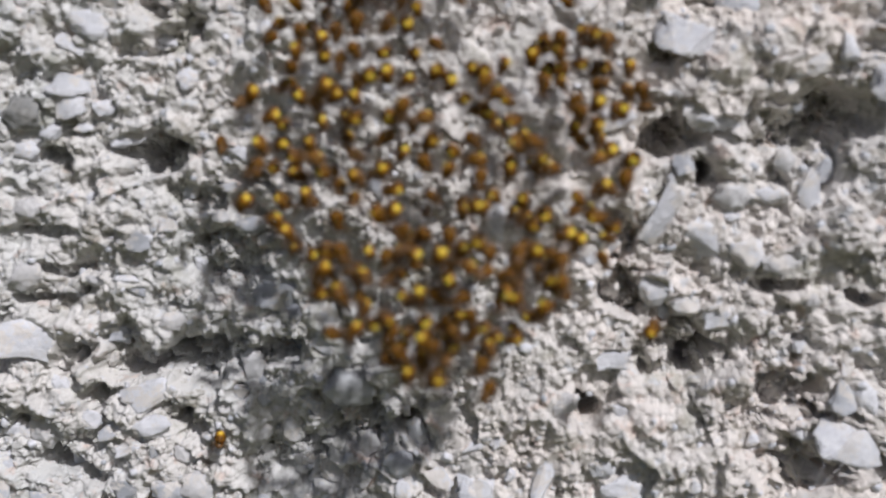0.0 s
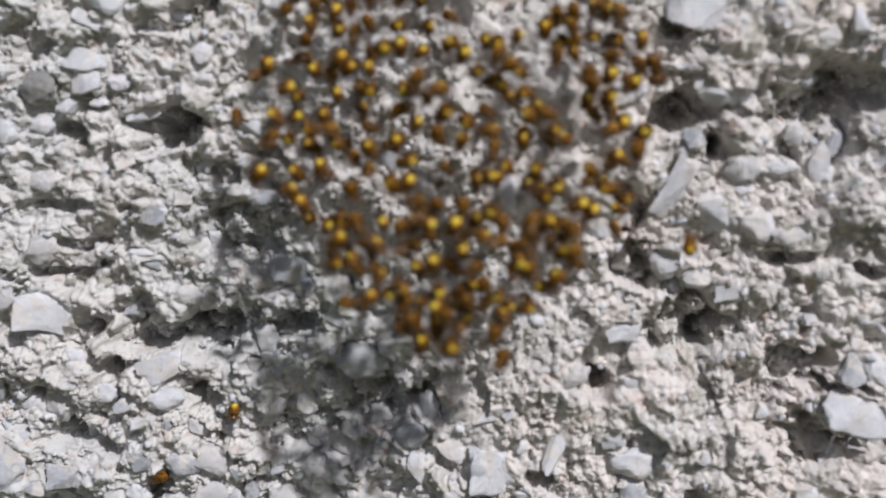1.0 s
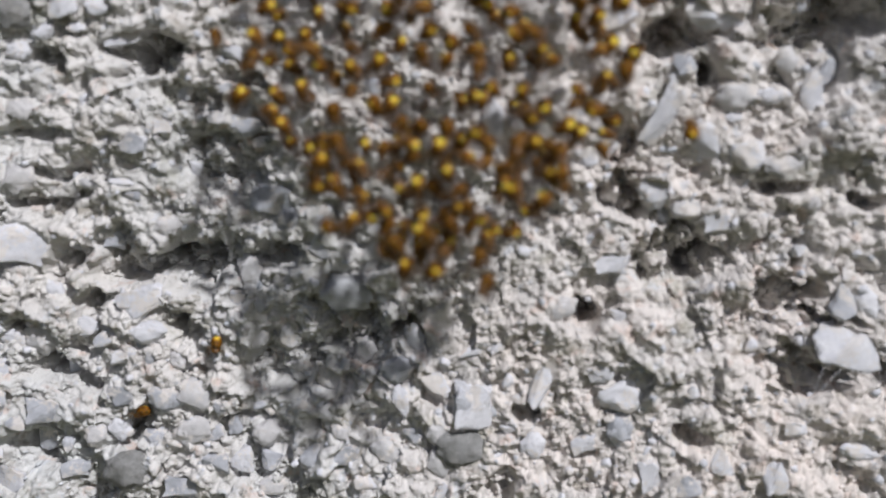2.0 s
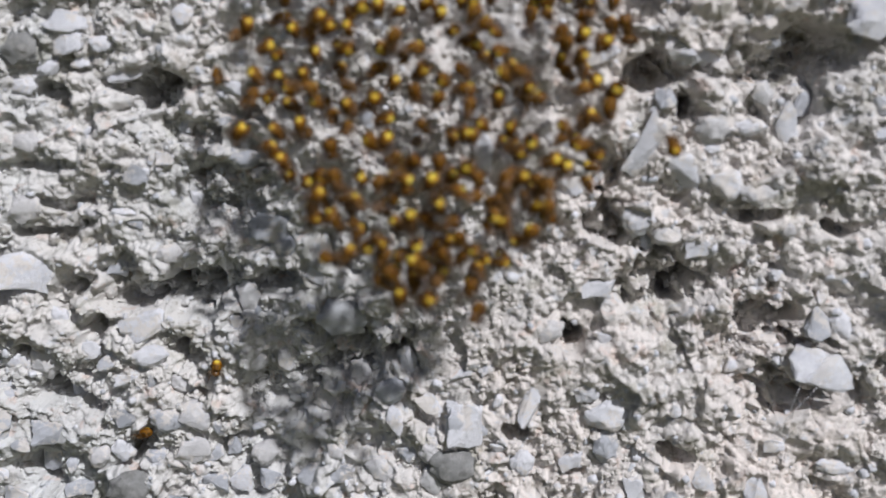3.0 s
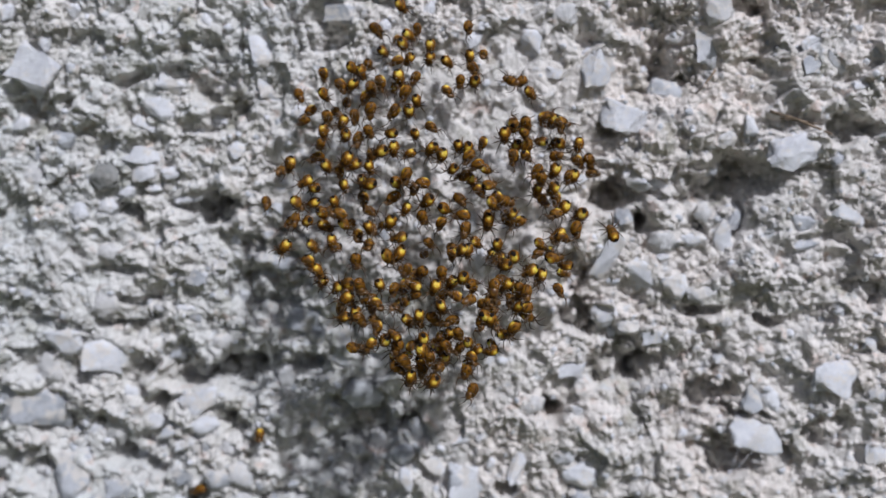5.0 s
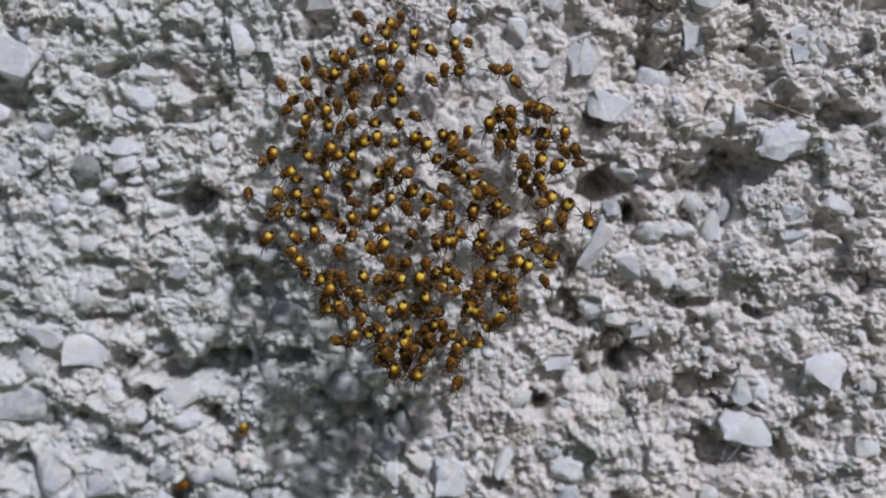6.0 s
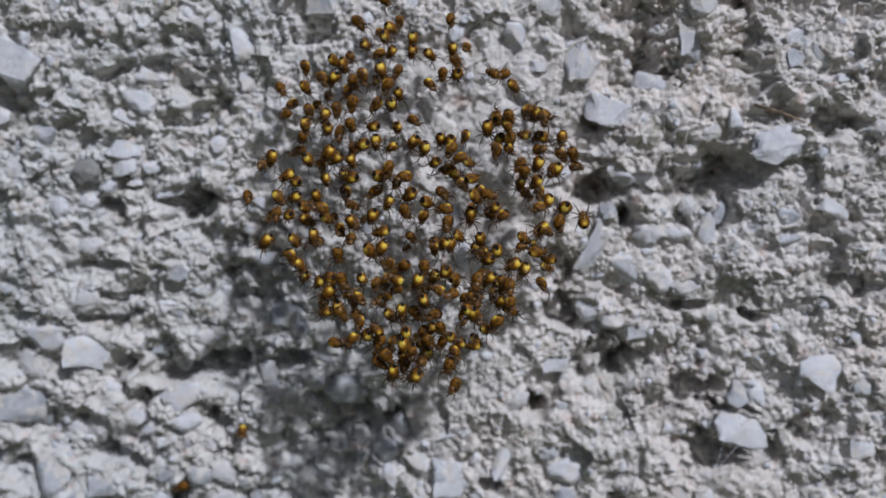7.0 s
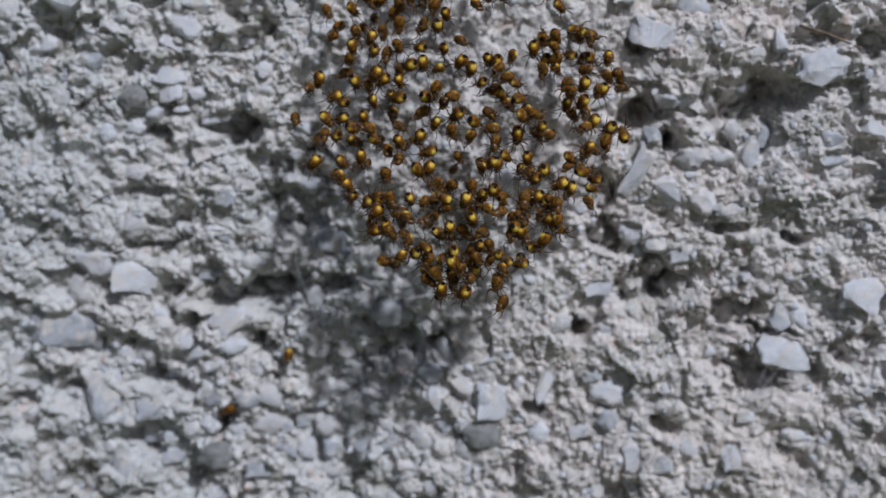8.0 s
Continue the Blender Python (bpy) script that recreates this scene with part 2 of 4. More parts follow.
GREY_B = [(-40.6, -33.9, 1.6, 2.7, 0), (-30.7, -32.5, 2.0, 1.7, 0), (-24.2, -32.0, 2.2, 1.9, 0), (-22.0, -31.4, 1.9, 2.1, 0), (-24.0, -35.3, 2.5, 2.5, 0),
    (-18.1, -35.2, 2.6, 2.5, 0), (-27.6, -37.9, 3.8, 2.5, 0), (-40.1, -36.5, 3.2, 1.9, 0), (-23.4, -29.1, 1.8, 1.8, 0), (-18.8, -28.8, 1.8, 1.5, 0),
    (4.2, -28.1, 4.4, 4.2, 0), (-4.2, -24.5, 2.5, 2.4, 0), (-2.5, -32.0, 2.2, 1.8, 0), (-10.1, -34.4, 2.6, 2.0, 0), (-13.8, -34.4, 2.5, 2.9, 0)]
GREY_C = [(26.3, -36.6, 2.7, 2.4, 0), (23.3, -8.3, 1.2, 1.8, 0), (41.1, -16.8, 2.6, 3.4, 0), (38.9, 6.4, 2.3, 3.3, 0), (24.5, 6.8, 2.3, 2.2, 0),
    (-6.3, 4.4, 1.5, 2.9, 0), (-47.4, 17.5, 2.2, 2.2, 0), (-11.2, 32.6, 3.7, 2.9, 0), (46.9, 25.4, 2.2, 2.6, 0), (46.8, 5.8, 3.2, 2.5, 0),
    (47.8, 3.3, 3.5, 2.1, 0), (30.7, 22.6, 5.6, 2.8, 10), (-53.8, -18.4, 8.5, 5.1, 10), (-48.8, -27.3, 5.1, 5.9, 20), (-16.4, -6.4, 3.4, 2.5, 0)]
DARK = [(-42.2, 12.5, 3.3, 2.8, 10), (2.6, -33.1, 4.3, 3.5, 18), (-33.6, -36.0, 3.9, 3.5, 0)]
CREAM = [(-42.5, 2.6, 2.5, 2.0, 0), (-22.2, 1.6, 1.5, 1.2, 0), (-43.1, -4.4, 3.1, 2.5, 0), (-35.6, -5.0, 1.9, 1.0, 10), (-28.0, -9.5, 2.3, 1.8, 0),
    (-25.8, -27.6, 3.4, 3.2, 0), (-27.5, -24.1, 2.2, 2.2, 0), (-26.3, -31.7, 3.7, 2.5, 0), (-18.6, -32.3, 2.3, 2.5, 0), (-0.1, -31.3, 1.9, 2.3, 0),
    (0.2, -34.8, 2.4, 3.1, 10), (25.2, -7.6, 2.6, 1.7, 0), (37.5, -7.0, 1.3, 1.4, 0), (34.2, -3.0, 2.9, 2.0, 0), (29.3, 3.7, 2.7, 2.7, 0),
    (34.5, 7.0, 1.7, 2.3, 0), (35.8, 32.1, 2.8, 3.4, 0)]
GLASSY = [(-9.2, -16.3, 4.7, 3.0, 15)]
PROUD = [(41.8, -21.6, 7.7, 4.1, 18), (25.8, 11.4, 2.0, 3.8, -35), (24.3, 19.3, 6.2, 4.5, 12), (-50.4, 26.1, 5.5, 6.1, 20)]
COBBLES = [(45.2, 14.8, 6.1, 3.6, -10)]
HOLLOWS_A = [(-31.8, -13.8, 8.1, 3.5, -2.2), (-38.6, -12.5, 4.4, 3.7, -1.8), (-26.0, -15.3, 7.5, 3.1, -1.4), (-35.9, -18.9, 3.5, 6.3, -1.3), (-44.8, -34.1, 5.9, 2.6, -1.3),
    (-44.1, -25.4, 5.8, 1.9, -1.3), (-26.9, -25.3, 5.1, 2.5, -1.0), (-21.5, -31.2, 5.7, 2.5, -1.2), (-29.2, 7.9, 8.1, 3.5, -2.5), (-39.4, 7.4, 4.4, 2.1, -1.6),
    (-40.3, -3.7, 5.4, 1.3, -1.2), (-40.7, -7.7, 4.8, 2.8, -1.6), (-39.3, -13.1, 3.9, 5.5, -1.6), (-33.4, -11.3, 5.4, 3.6, -1.5), (-21.1, -12.3, 17.9, 3.6, -2.2),
    (-22.2, -15.8, 11.4, 4.8, -1.3), (-21.6, -2.7, 12.9, 6.5, -1.1)]
HOLLOWS_B = [(-25.9, 4.8, 4.1, 3.5, -1.1), (-36.9, -18.6, 3.7, 4.3, -1.6), (-41.8, -25.6, 5.6, 2.5, -1.7), (-32.4, -31.8, 4.1, 6.5, -4.0), (-17.1, -24.0, 9.1, 7.9, -1.0),
    (-7.4, -23.0, 12.0, 8.4, -1.3), (-40.9, -0.1, 6.6, 1.7, -0.9), (23.8, 9.6, 7.6, 4.6, -3.0), (26.0, 6.2, 2.2, 3.3, -3.4), (37.0, 10.7, 13.9, 5.9, -2.4),
    (39.5, 6.1, 2.7, 4.3, -2.0), (18.5, -0.4, 3.4, 6.3, -3.0), (19.0, -5.8, 5.4, 4.3, -2.6), (24.0, -12.5, 8.5, 6.2, -2.8), (27.7, -13.1, 5.1, 4.0, -1.8),
    (33.8, -5.4, 6.1, 1.6, -1.4), (34.5, -13.0, 4.5, 5.1, -1.5)]
HOLLOWS_C = [(35.8, -16.5, 6.8, 4.5, -1.8), (43.4, -6.8, 4.2, 1.4, -1.7), (39.9, -18.8, 7.3, 1.0, -5.0), (37.0, -22.8, 5.1, 3.4, -2.0), (38.8, -25.6, 6.3, 3.4, -1.6),
    (43.6, -25.1, 7.4, 1.7, -2.0), (26.4, -31.5, 5.4, 2.3, -2.3), (42.6, -35.3, 3.7, 1.2, -1.8), (15.0, -18.5, 3.2, 3.5, -2.6), (9.5, -29.7, 3.0, 2.4, -1.5),
    (6.3, -37.2, 3.6, 3.6, -1.4), (-2.6, -21.8, 3.6, 3.6, -1.4), (-7.1, -9.1, 9.3, 5.3, -0.8), (-18.0, 5.4, 3.0, 1.4, -2.6), (-19.3, 2.2, 4.6, 3.5, -1.4),
    (-23.6, 3.6, 3.5, 3.5, -1.2), (-43.9, -6.7, 3.6, 1.1, -2.0)]
HOLLOWS_D = [(-26.8, -12.9, 6.6, 3.4, -2.4), (-37.5, -26.5, 3.7, 2.5, -1.3), (-12.3, -26.8, 5.5, 4.2, -1.0), (-26.1, -20.7, 3.7, 1.8, -1.0), (-37.5, -6.5, 3.0, 1.3, -1.4),
    (22.7, -8.4, 2.3, 2.3, -1.5), (50.6, -21.4, 5.4, 6.0, -1.2), (55.3, -2.6, 8.4, 2.1, -1.0), (58.7, -26.3, 4.3, 3.6, -1.1), (-28.5, 28.9, 4.3, 1.9, -0.5),
    (-46.3, -13.4, 4.9, 3.0, -0.7), (-44.7, -24.2, 6.4, 1.8, -0.8), (-50.4, -6.5, 7.6, 3.0, -0.7), (-54.1, -27.3, 3.4, 2.3, -0.8), (-35.1, -17.2, 3.8, 4.5, -1.0),
    (-27.1, 22.7, 6.6, 9.5, -1.6), (-35.5, 25.3, 9.5, 2.2, -1.2)]
HOLLOWS_E = [(-29.9, 18.7, 5.9, 2.1, -0.7), (-17.1, 30.3, 2.9, 9.4, -1.0), (-12.4, 29.5, 5.7, 2.9, -1.1), (-43.3, 29.9, 4.1, 3.2, -1.0), (30.7, 25.7, 8.3, 7.6, -1.6),
    (40.7, 25.2, 6.9, 2.8, -1.0), (44.4, 18.5, 8.3, 3.0, -1.2), (53.0, 17.4, 7.6, 3.4, -1.6), (36.5, 13.3, 6.7, 4.2, -0.7), (39.9, 32.7, 4.5, 3.4, -1.2),
    (24.7, 31.6, 5.6, 3.9, -0.7), (22.4, 18.3, 3.9, 3.5, -1.3), (7.9, 28.1, 3.5, 4.0, -0.7), (52.8, 4.0, 7.7, 3.2, -1.2), (-44.6, 21.2, 5.9, 1.9, -0.7),
    (-51.2, 21.5, 5.2, 3.7, -0.7), (-51.9, 12.0, 6.0, 3.8, -0.7)]
SWELLS_A = [(-34.3, 1.1, 14.8, 8.9, 1.0), (-42.4, -17.8, 7.4, 6.8, 1.0), (-27.2, -18.6, 3.4, 3.6, 0.7), (29.4, 7.3, 4.4, 7.1, 1.3), (19.7, 5.7, 3.3, 7.2, 1.1),
    (41.4, 1.2, 6.5, 8.7, 0.7), (33.4, -7.5, 6.7, 6.1, 0.8), (21.4, -20.6, 9.8, 5.2, 0.8), (11.5, -17.9, 8.7, 8.7, 0.8), (30.7, -16.0, 5.1, 2.8, 1.2),
    (28.6, -29.3, 8.7, 2.3, 0.6), (43.1, -30.0, 7.4, 5.2, 0.9), (20.3, -23.6, 7.6, 2.9, 0.7), (11.2, 11.2, 5.5, 9.4, 1.6), (1.2, 9.1, 3.4, 9.0, 1.6),
    (12.7, 3.5, 3.4, 5.6, 1.0)]
SWELLS_B = [(26.2, 11.1, 3.6, 4.9, 1.2), (-27.5, 10.7, 7.5, 3.5, 0.8), (-21.2, -8.3, 7.1, 2.4, 0.7), (-8.6, 23.8, 10.8, 5.8, 0.6), (33.9, 19.0, 7.7, 4.9, 0.8),
    (26.3, 13.5, 6.4, 4.2, 0.8), (-15.3, 18.2, 4.4, 4.4, 0.5), (37.9, 29.4, 6.2, 7.6, 0.8), (27.7, 17.0, 5.6, 4.2, 0.8), (9.9, 16.5, 8.6, 8.6, 0.7),
    (-0.0, 21.6, 7.9, 8.6, 0.7), (-51.6, 15.7, 8.3, 3.8, 0.6), (50.1, 12.5, 6.2, 4.2, 0.8), (17.0, 29.7, 5.6, 5.6, 0.6), (-37.4, 30.6, 8.8, 4.4, 0.7)]
rng = np.random.RandomState(7)


def lattice(seed):
    return np.random.RandomState(seed).rand(256, 256)


def value_noise(X, Z, size, seed):
    table = lattice(seed)
    x, z = X / size, Z / size
    i, j = np.floor(x).astype(int), np.floor(z).astype(int)
    u, v = x - i, z - j
    u, v = u * u * (3 - 2 * u), v * v * (3 - 2 * v)
    a, b = table[i & 255, j & 255], table[(i + 1) & 255, j & 255]
    c, d = table[i & 255, (j + 1) & 255], table[(i + 1) & 255, (j + 1) & 255]
    return (a + (b - a) * u) * (1 - v) + (c + (d - c) * u) * v - 0.5


def fractal(X, Z, size, seed, octaves=4, gain=0.5):
    total, amp = 0, 1.0
    for k in range(octaves):
        total = total + amp * value_noise(X + 17.3 * k, Z - 9.1 * k, size / 2 ** k, seed + k)
        amp *= gain
    return total


def crumbs(X, Z, cell, seed, share=0.8, flat=0.8):
    """Height of a bed of half-sunk rounded crumbs, one to a cell at most."""
    px, pz, pr, ps = (lattice(seed + k) for k in range(4))
    i, j = np.floor(X / cell).astype(int), np.floor(Z / cell).astype(int)
    best = np.zeros_like(X)
    for a in (-1, 0, 1):
        for b in (-1, 0, 1):
            m, n = (i + a) & 255, (j + b) & 255
            cx, cz = (i + a + px[m, n]) * cell, (j + b + pz[m, n]) * cell
            r = cell * (0.35 + 0.45 * pr[m, n]) * (ps[m, n] < share)
            lean = (pr[m, n] - 0.5) * 1.6
            dx, dz = X - cx, Z - cz
            d2 = (dx + lean * dz * 0.4) ** 2 + (dz * (0.8 + 0.5 * px[n, m])) ** 2
            tilt = 1 + 0.5 * (px[m, n] - 0.5) * dx / cell + 0.5 * (pz[m, n] - 0.5) * dz / cell
            best = np.maximum(best, flat * tilt * np.sqrt(np.maximum(0, r * r - d2)))
    return best


def base_height(X, Z):
    """The slow rise and fall of the cement coat, with its hollows and swells."""
    X, Z = np.asarray(X, float), np.asarray(Z, float)
    wx = X + 1.5 * fractal(X, Z, 5, 40, 2) + 0.8 * fractal(X, Z, 1.8, 44, 3, 0.45)
    wz = Z + 1.5 * fractal(X, Z, 5, 50, 2) + 0.8 * fractal(X, Z, 1.8, 54, 3, 0.45)
    # stronger relief on the sunward side
    broken = np.clip((X - 17) / 10, 0, 1)
    h = (0.8 + 0.6 * broken) * fractal(X, Z * 1.3, 12, 60, 3) + broken * 1.5 * fractal(X, Z * 1.2, 7, 63, 3, 0.5)
    floor = np.clip(1 + 1.7 * fractal(X, Z, 3.2, 70, 3, 0.55), 0.35, 1.7)
    # the lower left has lost more of its cement
    bare = np.clip((6 - X) / 12, 0, 1) * np.clip((-13 - Z) / 8, 0, 1)
    h = h + bare * (2.6 * fractal(X, Z, 5.0, 66, 3, 0.55) - 0.3)
    for x, z, w, t, d in HOLLOWS_A + HOLLOWS_B + HOLLOWS_C + HOLLOWS_D + HOLLOWS_E + SWELLS_A + SWELLS_B:
        q = np.sqrt(((wx - x) / (0.5 * w)) ** 2 + ((wz - z) / (0.5 * t)) ** 2)
        q = np.clip((1.2 - q) / (0.5 if d < 0 else 0.9), 0, 1)
        h = h + (1.5 * floor if d < 0 else 1.2) * d * q * q * (3 - 2 * q)
    return h


# all stones: x, z, width, height, turn, kind
stones = [(*s, kind) for rows, kind in ((PALE_A + PALE_B + PALE_C + PALE_D + PALE_E, "pale"), (GREY_A + GREY_B + GREY_C, "grey"), (DARK, "dark"), (CREAM, "cream"), (GLASSY, "glassy"), (PROUD, "proud"), (COBBLES, "cobble")) for s in rows]
HALF_X, HALF_Z, MID_Z = 70.0, 46.0, -3.5
tries = 0
while len(stones) < 246 and tries < 9000:
    tries += 1
    bare = tries % 2 > 0
    x, z = (rng.uniform(-60, 2), rng.uniform(-46, -17)) if bare else (rng.uniform(-66, 66), rng.uniform(-47, 40))
    w = rng.uniform(1.2, 2.9) if bare else rng.uniform(1.3, 2.6)
    if all((x - s[0]) ** 2 + (z - s[1]) ** 2 > (0.5 * (max(s[2], s[3]) + w)) ** 2 for s in stones):
        stones.append((x, z, w, w * rng.uniform(0.6, 1.4), rng.uniform(-40, 40), rng.choice(["grey", "cream", "pale", "cream"] if bare else ["pale", "pale", "grey", "cream", "cream"])))


def shards(X, Z, cell, seed):
    """Broken facets: every cell of a loose mosaic has a height and a slope of its own."""
    px, pz, ph, pu = (lattice(seed + k) for k in range(4))
    i, j = np.floor(X / cell).astype(int), np.floor(Z / cell).astype(int)
    least, high = np.full_like(X, 1e9), np.zeros_like(X)
    for a in (-1, 0, 1):
        for b in (-1, 0, 1):
            m, n = (i + a) & 255, (j + b) & 255
            dx, dz = X - (i + a + px[m, n]) * cell, Z - (j + b + pz[m, n]) * cell
            d = dx * dx + dz * dz
            h = cell * (ph[m, n] - 0.5) + 0.9 * (pu[m, n] - 0.5) * dx + 0.9 * (px[n, m] - 0.35) * dz
            high = np.where(d < least, h, high)
            least = np.minimum(d, least)
    return high


def full_coat(X, Z):
    """Where the cement coat is full and smoother: behind the upper cluster."""
    q = np.sqrt(((X - 10) / 13) ** 2 + ((Z - 16) / 17) ** 2) + 0.5 * fractal(X, Z, 6, 77, 2)
    q = np.clip((1.25 - q) / 0.6, 0, 1)
    return q * q * (3 - 2 * q)


def wall_heights(X, Z):
    h = base_height(X, Z)
    wx = X + 0.55 * fractal(X, Z, 1.9, 80, 3, 0.45)
    wz = Z + 0.55 * fractal(X, Z, 1.9, 90, 3, 0.45)
    tx, tz = X + 0.25 * fractal(X, Z, 0.6, 84, 2), Z + 0.25 * fractal(X, Z, 0.6, 94, 2)
    rough = 1.0 * fractal(X, Z * 1.25, 6.5, 100, 3, 0.5) + 0.38 * shards(wx, wz, 4.6, 200) + 0.26 * shards(wx, wz, 2.3, 205) + 0.20 * shards(wx, wz, 1.1, 210)
    lumps = 0.22 * crumbs(wx, wz, 4.2, 110, 0.6, 0.7) + 0.18 * crumbs(wx, wz, 2.1, 120, 0.65) + 0.24 * crumbs(wx, wz, 1.15, 130, 0.7, 0.9)
    grit = 0.45 * crumbs(tx, tz, 0.66, 140, 0.7, 0.95) + 0.45 * crumbs(tx, tz, 0.42, 145, 0.6, 0.9) + 0.2 * shards(tx, tz, 0.5, 225)
    pits = np.clip(fractal(wx, wz, 2.6, 152, 3, 0.6) - 0.10, 0, 1)
    keep = np.clip(1.1 + 1.5 * fractal(X, Z, 9, 150, 3), 0.75, 1.5)
    fine = rough + lumps + grit * keep - 2.4 * pits + 0.25 * fractal(X, Z, 0.9, 160, 3)
    # the floors of the hollows are more broken
    fine = (fine - float(np.mean(fine))) * (1 + 1.0 * np.clip(-0.45 * h, 0, 1)) * (1 - 0.5 * full_coat(X, Z))
    for x, z, w, t, turn, kind in stones:
        a = radians(turn)
        near = (np.abs(X - x) < w + t) & (np.abs(Z - z) < w + t)
        dx, dz = X[near] - x, Z[near] - z
        u, v = dx * math.cos(a) - dz * math.sin(a), dx * math.sin(a) + dz * math.cos(a)
        q = (u / (0.5 * w)) ** 2 + (v / (0.5 * t)) ** 2
        flat = np.exp(-(1.05 * q) ** 2)
        fine[near] = fine[near] * (1 - 0.9 * flat) - 0.15 * flat
    edge = np.clip(np.minimum((HALF_X - np.abs(X)) / 4, (HALF_Z - np.abs(Z - MID_Z)) / 4), 0, 1)
    return (h + fine + 0.1) * edge, fine * edge


def make_wall():
    """A thick wall with a rough cement coat, its middle stretch modelled grain by grain."""
    step = 0.14
    nx, nz = int(2 * HALF_X / step) + 1, int(2 * HALF_Z / step) + 1
    X, Z = np.meshgrid(np.linspace(-HALF_X, HALF_X, nx), np.linspace(MID_Z - HALF_Z, MID_Z + HALF_Z, nz))
    H, fine = wall_heights(X, Z)
    edge = np.clip(np.minimum((HALF_X - np.abs(X)) / 4, (HALF_Z - np.abs(Z - MID_Z)) / 4), 0, 1)
    # crumbs sag a little and lean, so that they overhang
    sx = edge * (0.20 * fractal(X, Z, 2.0, 170, 3) + 0.15 * fractal(X, Z, 0.8, 180, 2))
    sz = edge * (0.20 * fractal(X, Z, 2.0, 190, 3) - 0.06 * np.clip(fine, -1, 3))
    v = np.stack([X + sx, -H, Z + sz], -1).reshape(-1, 3) * MM
    k = (np.arange(nz - 1)[:, None] * nx + np.arange(nx - 1)[None, :]).reshape(-1)
    f = np.stack([k, k + 1, k + nx + 1, k + nx], -1)
    # the plainer wall round it, its ends, top and back
    ax, az = HALF_X * MM, HALF_Z * MM
    L, B, T, D = 1.6, -1.25, 1.1, 0.24
    out = [(-L, 0, B), (L, 0, B), (L, 0, T), (-L, 0, T), (-L, D, B), (L, D, B), (L, D, T), (-L, D, T)]
    inn = [0, nx - 1, nx * nz - 1, nx * (nz - 1)]
    o = len(v)
    v = np.concatenate([v, np.array(out)])
    rest = [(o, o + 1, inn[1], inn[0]), (o + 1, o + 2, inn[2], inn[1]), (o + 2, o + 3, inn[3], inn[2]), (o + 3, o, inn[0], inn[3]),
            (o + 1, o, o + 4, o + 5), (o + 2, o + 1, o + 5, o + 6), (o + 3, o + 2, o + 6, o + 7), (o, o + 3, o + 7, o + 4), (o + 5, o + 4, o + 7, o + 6)]
    f = np.concatenate([f, np.array(rest)])
    me = bpy.data.meshes.new("wall_north")
    me.from_pydata(v, [], f)
    smooth = np.ones(len(f), bool)
    smooth[-9:] = False
    me.polygons.foreach_set("use_smooth", smooth)
    me.materials.append(CEMENT)
    def surface(x, z):
        i = np.clip(((np.asarray(x) + HALF_X) / step).astype(int), 0, nx - 1)
        j = np.clip(((np.asarray(z) - MID_Z + HALF_Z) / step).astype(int), 0, nz - 1)
        return (X + sx)[j, i], H[j, i], (Z + sz)[j, i]
    return surface, tagged(new("wall_north", me), "rough cream cement wall with pale embedded stone chips", "wall", kind="structure")


def make_crumbs(surface, count, name="crumbs", detail=2, least=0.12, spread=0.40, seed=23):
    """Loose crumbs of cement that stick to the coat, in drifts: past counting, so one mesh."""
    g = np.random.RandomState(seed)
    bm = bmesh.new()
    bmesh.ops.create_icosphere(bm, subdivisions=detail, radius=1)
    ball = np.array([v.co[:] for v in bm.verts])
    tris = np.array([[v.index for v in f.verts] for f in bm.faces])
    bm.free()
    x, z = g.uniform(-HALF_X + 3, HALF_X - 3, count * 3), g.uniform(MID_Z - HALF_Z + 3, MID_Z + HALF_Z - 3, count * 3)
    drift = fractal(x, z, 8, 207 + seed, 3) + 0.25 * fractal(x, z, 2.5, 240, 2)
    keep = np.argsort(-(drift - 0.10 * surface(x, z)[1] + g.uniform(-0.25, 0.25, len(x))))[:count]
    x, z = x[keep], z[keep]
    size = least + spread * g.rand(count) ** 2.6
    vx, vh, vz = surface(x, z)
    turn = g.normal(size=(count, 3, 3))
    turn = np.linalg.qr(turn)[0]
    lump = ball[None] * (1 + 0.38 * g.uniform(-1, 1, (count, len(ball), 1)))
    lump = lump * g.uniform(0.7, 1.25, (count, 1, 3))
    v = np.einsum("nij,nkj->nki", turn, lump) * size[:, None, None]
    v += np.stack([vx, -vh - 0.15 * size, vz], -1)[:, None]
    f = (tris[None] + (np.arange(count) * len(ball))[:, None, None]).reshape(-1, 3)
    me = bpy.data.meshes.new(name)
    me.from_pydata(v.reshape(-1, 3) * MM, [], f)
    me.polygons.foreach_set("use_smooth", np.zeros(len(f), bool))
    me.materials.append(CEMENT)
    return tagged(new(name, me), "small cream cement crumbs", kind="stuff")


def chip_material():
    n = Nodes("mixed_chips")
    rand = n.add("ShaderNodeNewGeometry").outputs["Random Per Island"]
    c = n.mix(n.ramp(rand, 0.2, 0.8), (0.70, 0.705, 0.745), (0.50, 0.52, 0.56))
    c = n.mix(n.ramp(rand, 0.80, 0.82), c, (0.74, 0.70, 0.66))
    c = n.mix(n.ramp(rand, 0.96, 0.97), c, (0.22, 0.22, 0.22))
    c = n.mix(n.ramp(n.noise(900, 4), 0.5, 0.7, 0, 0.5), c, (0.62, 0.60, 0.57))
    n.bump(n.noise(4000, 4, 0.65), 0.6, 0.0002)
    return n.done(c, 0.65, 0.35)


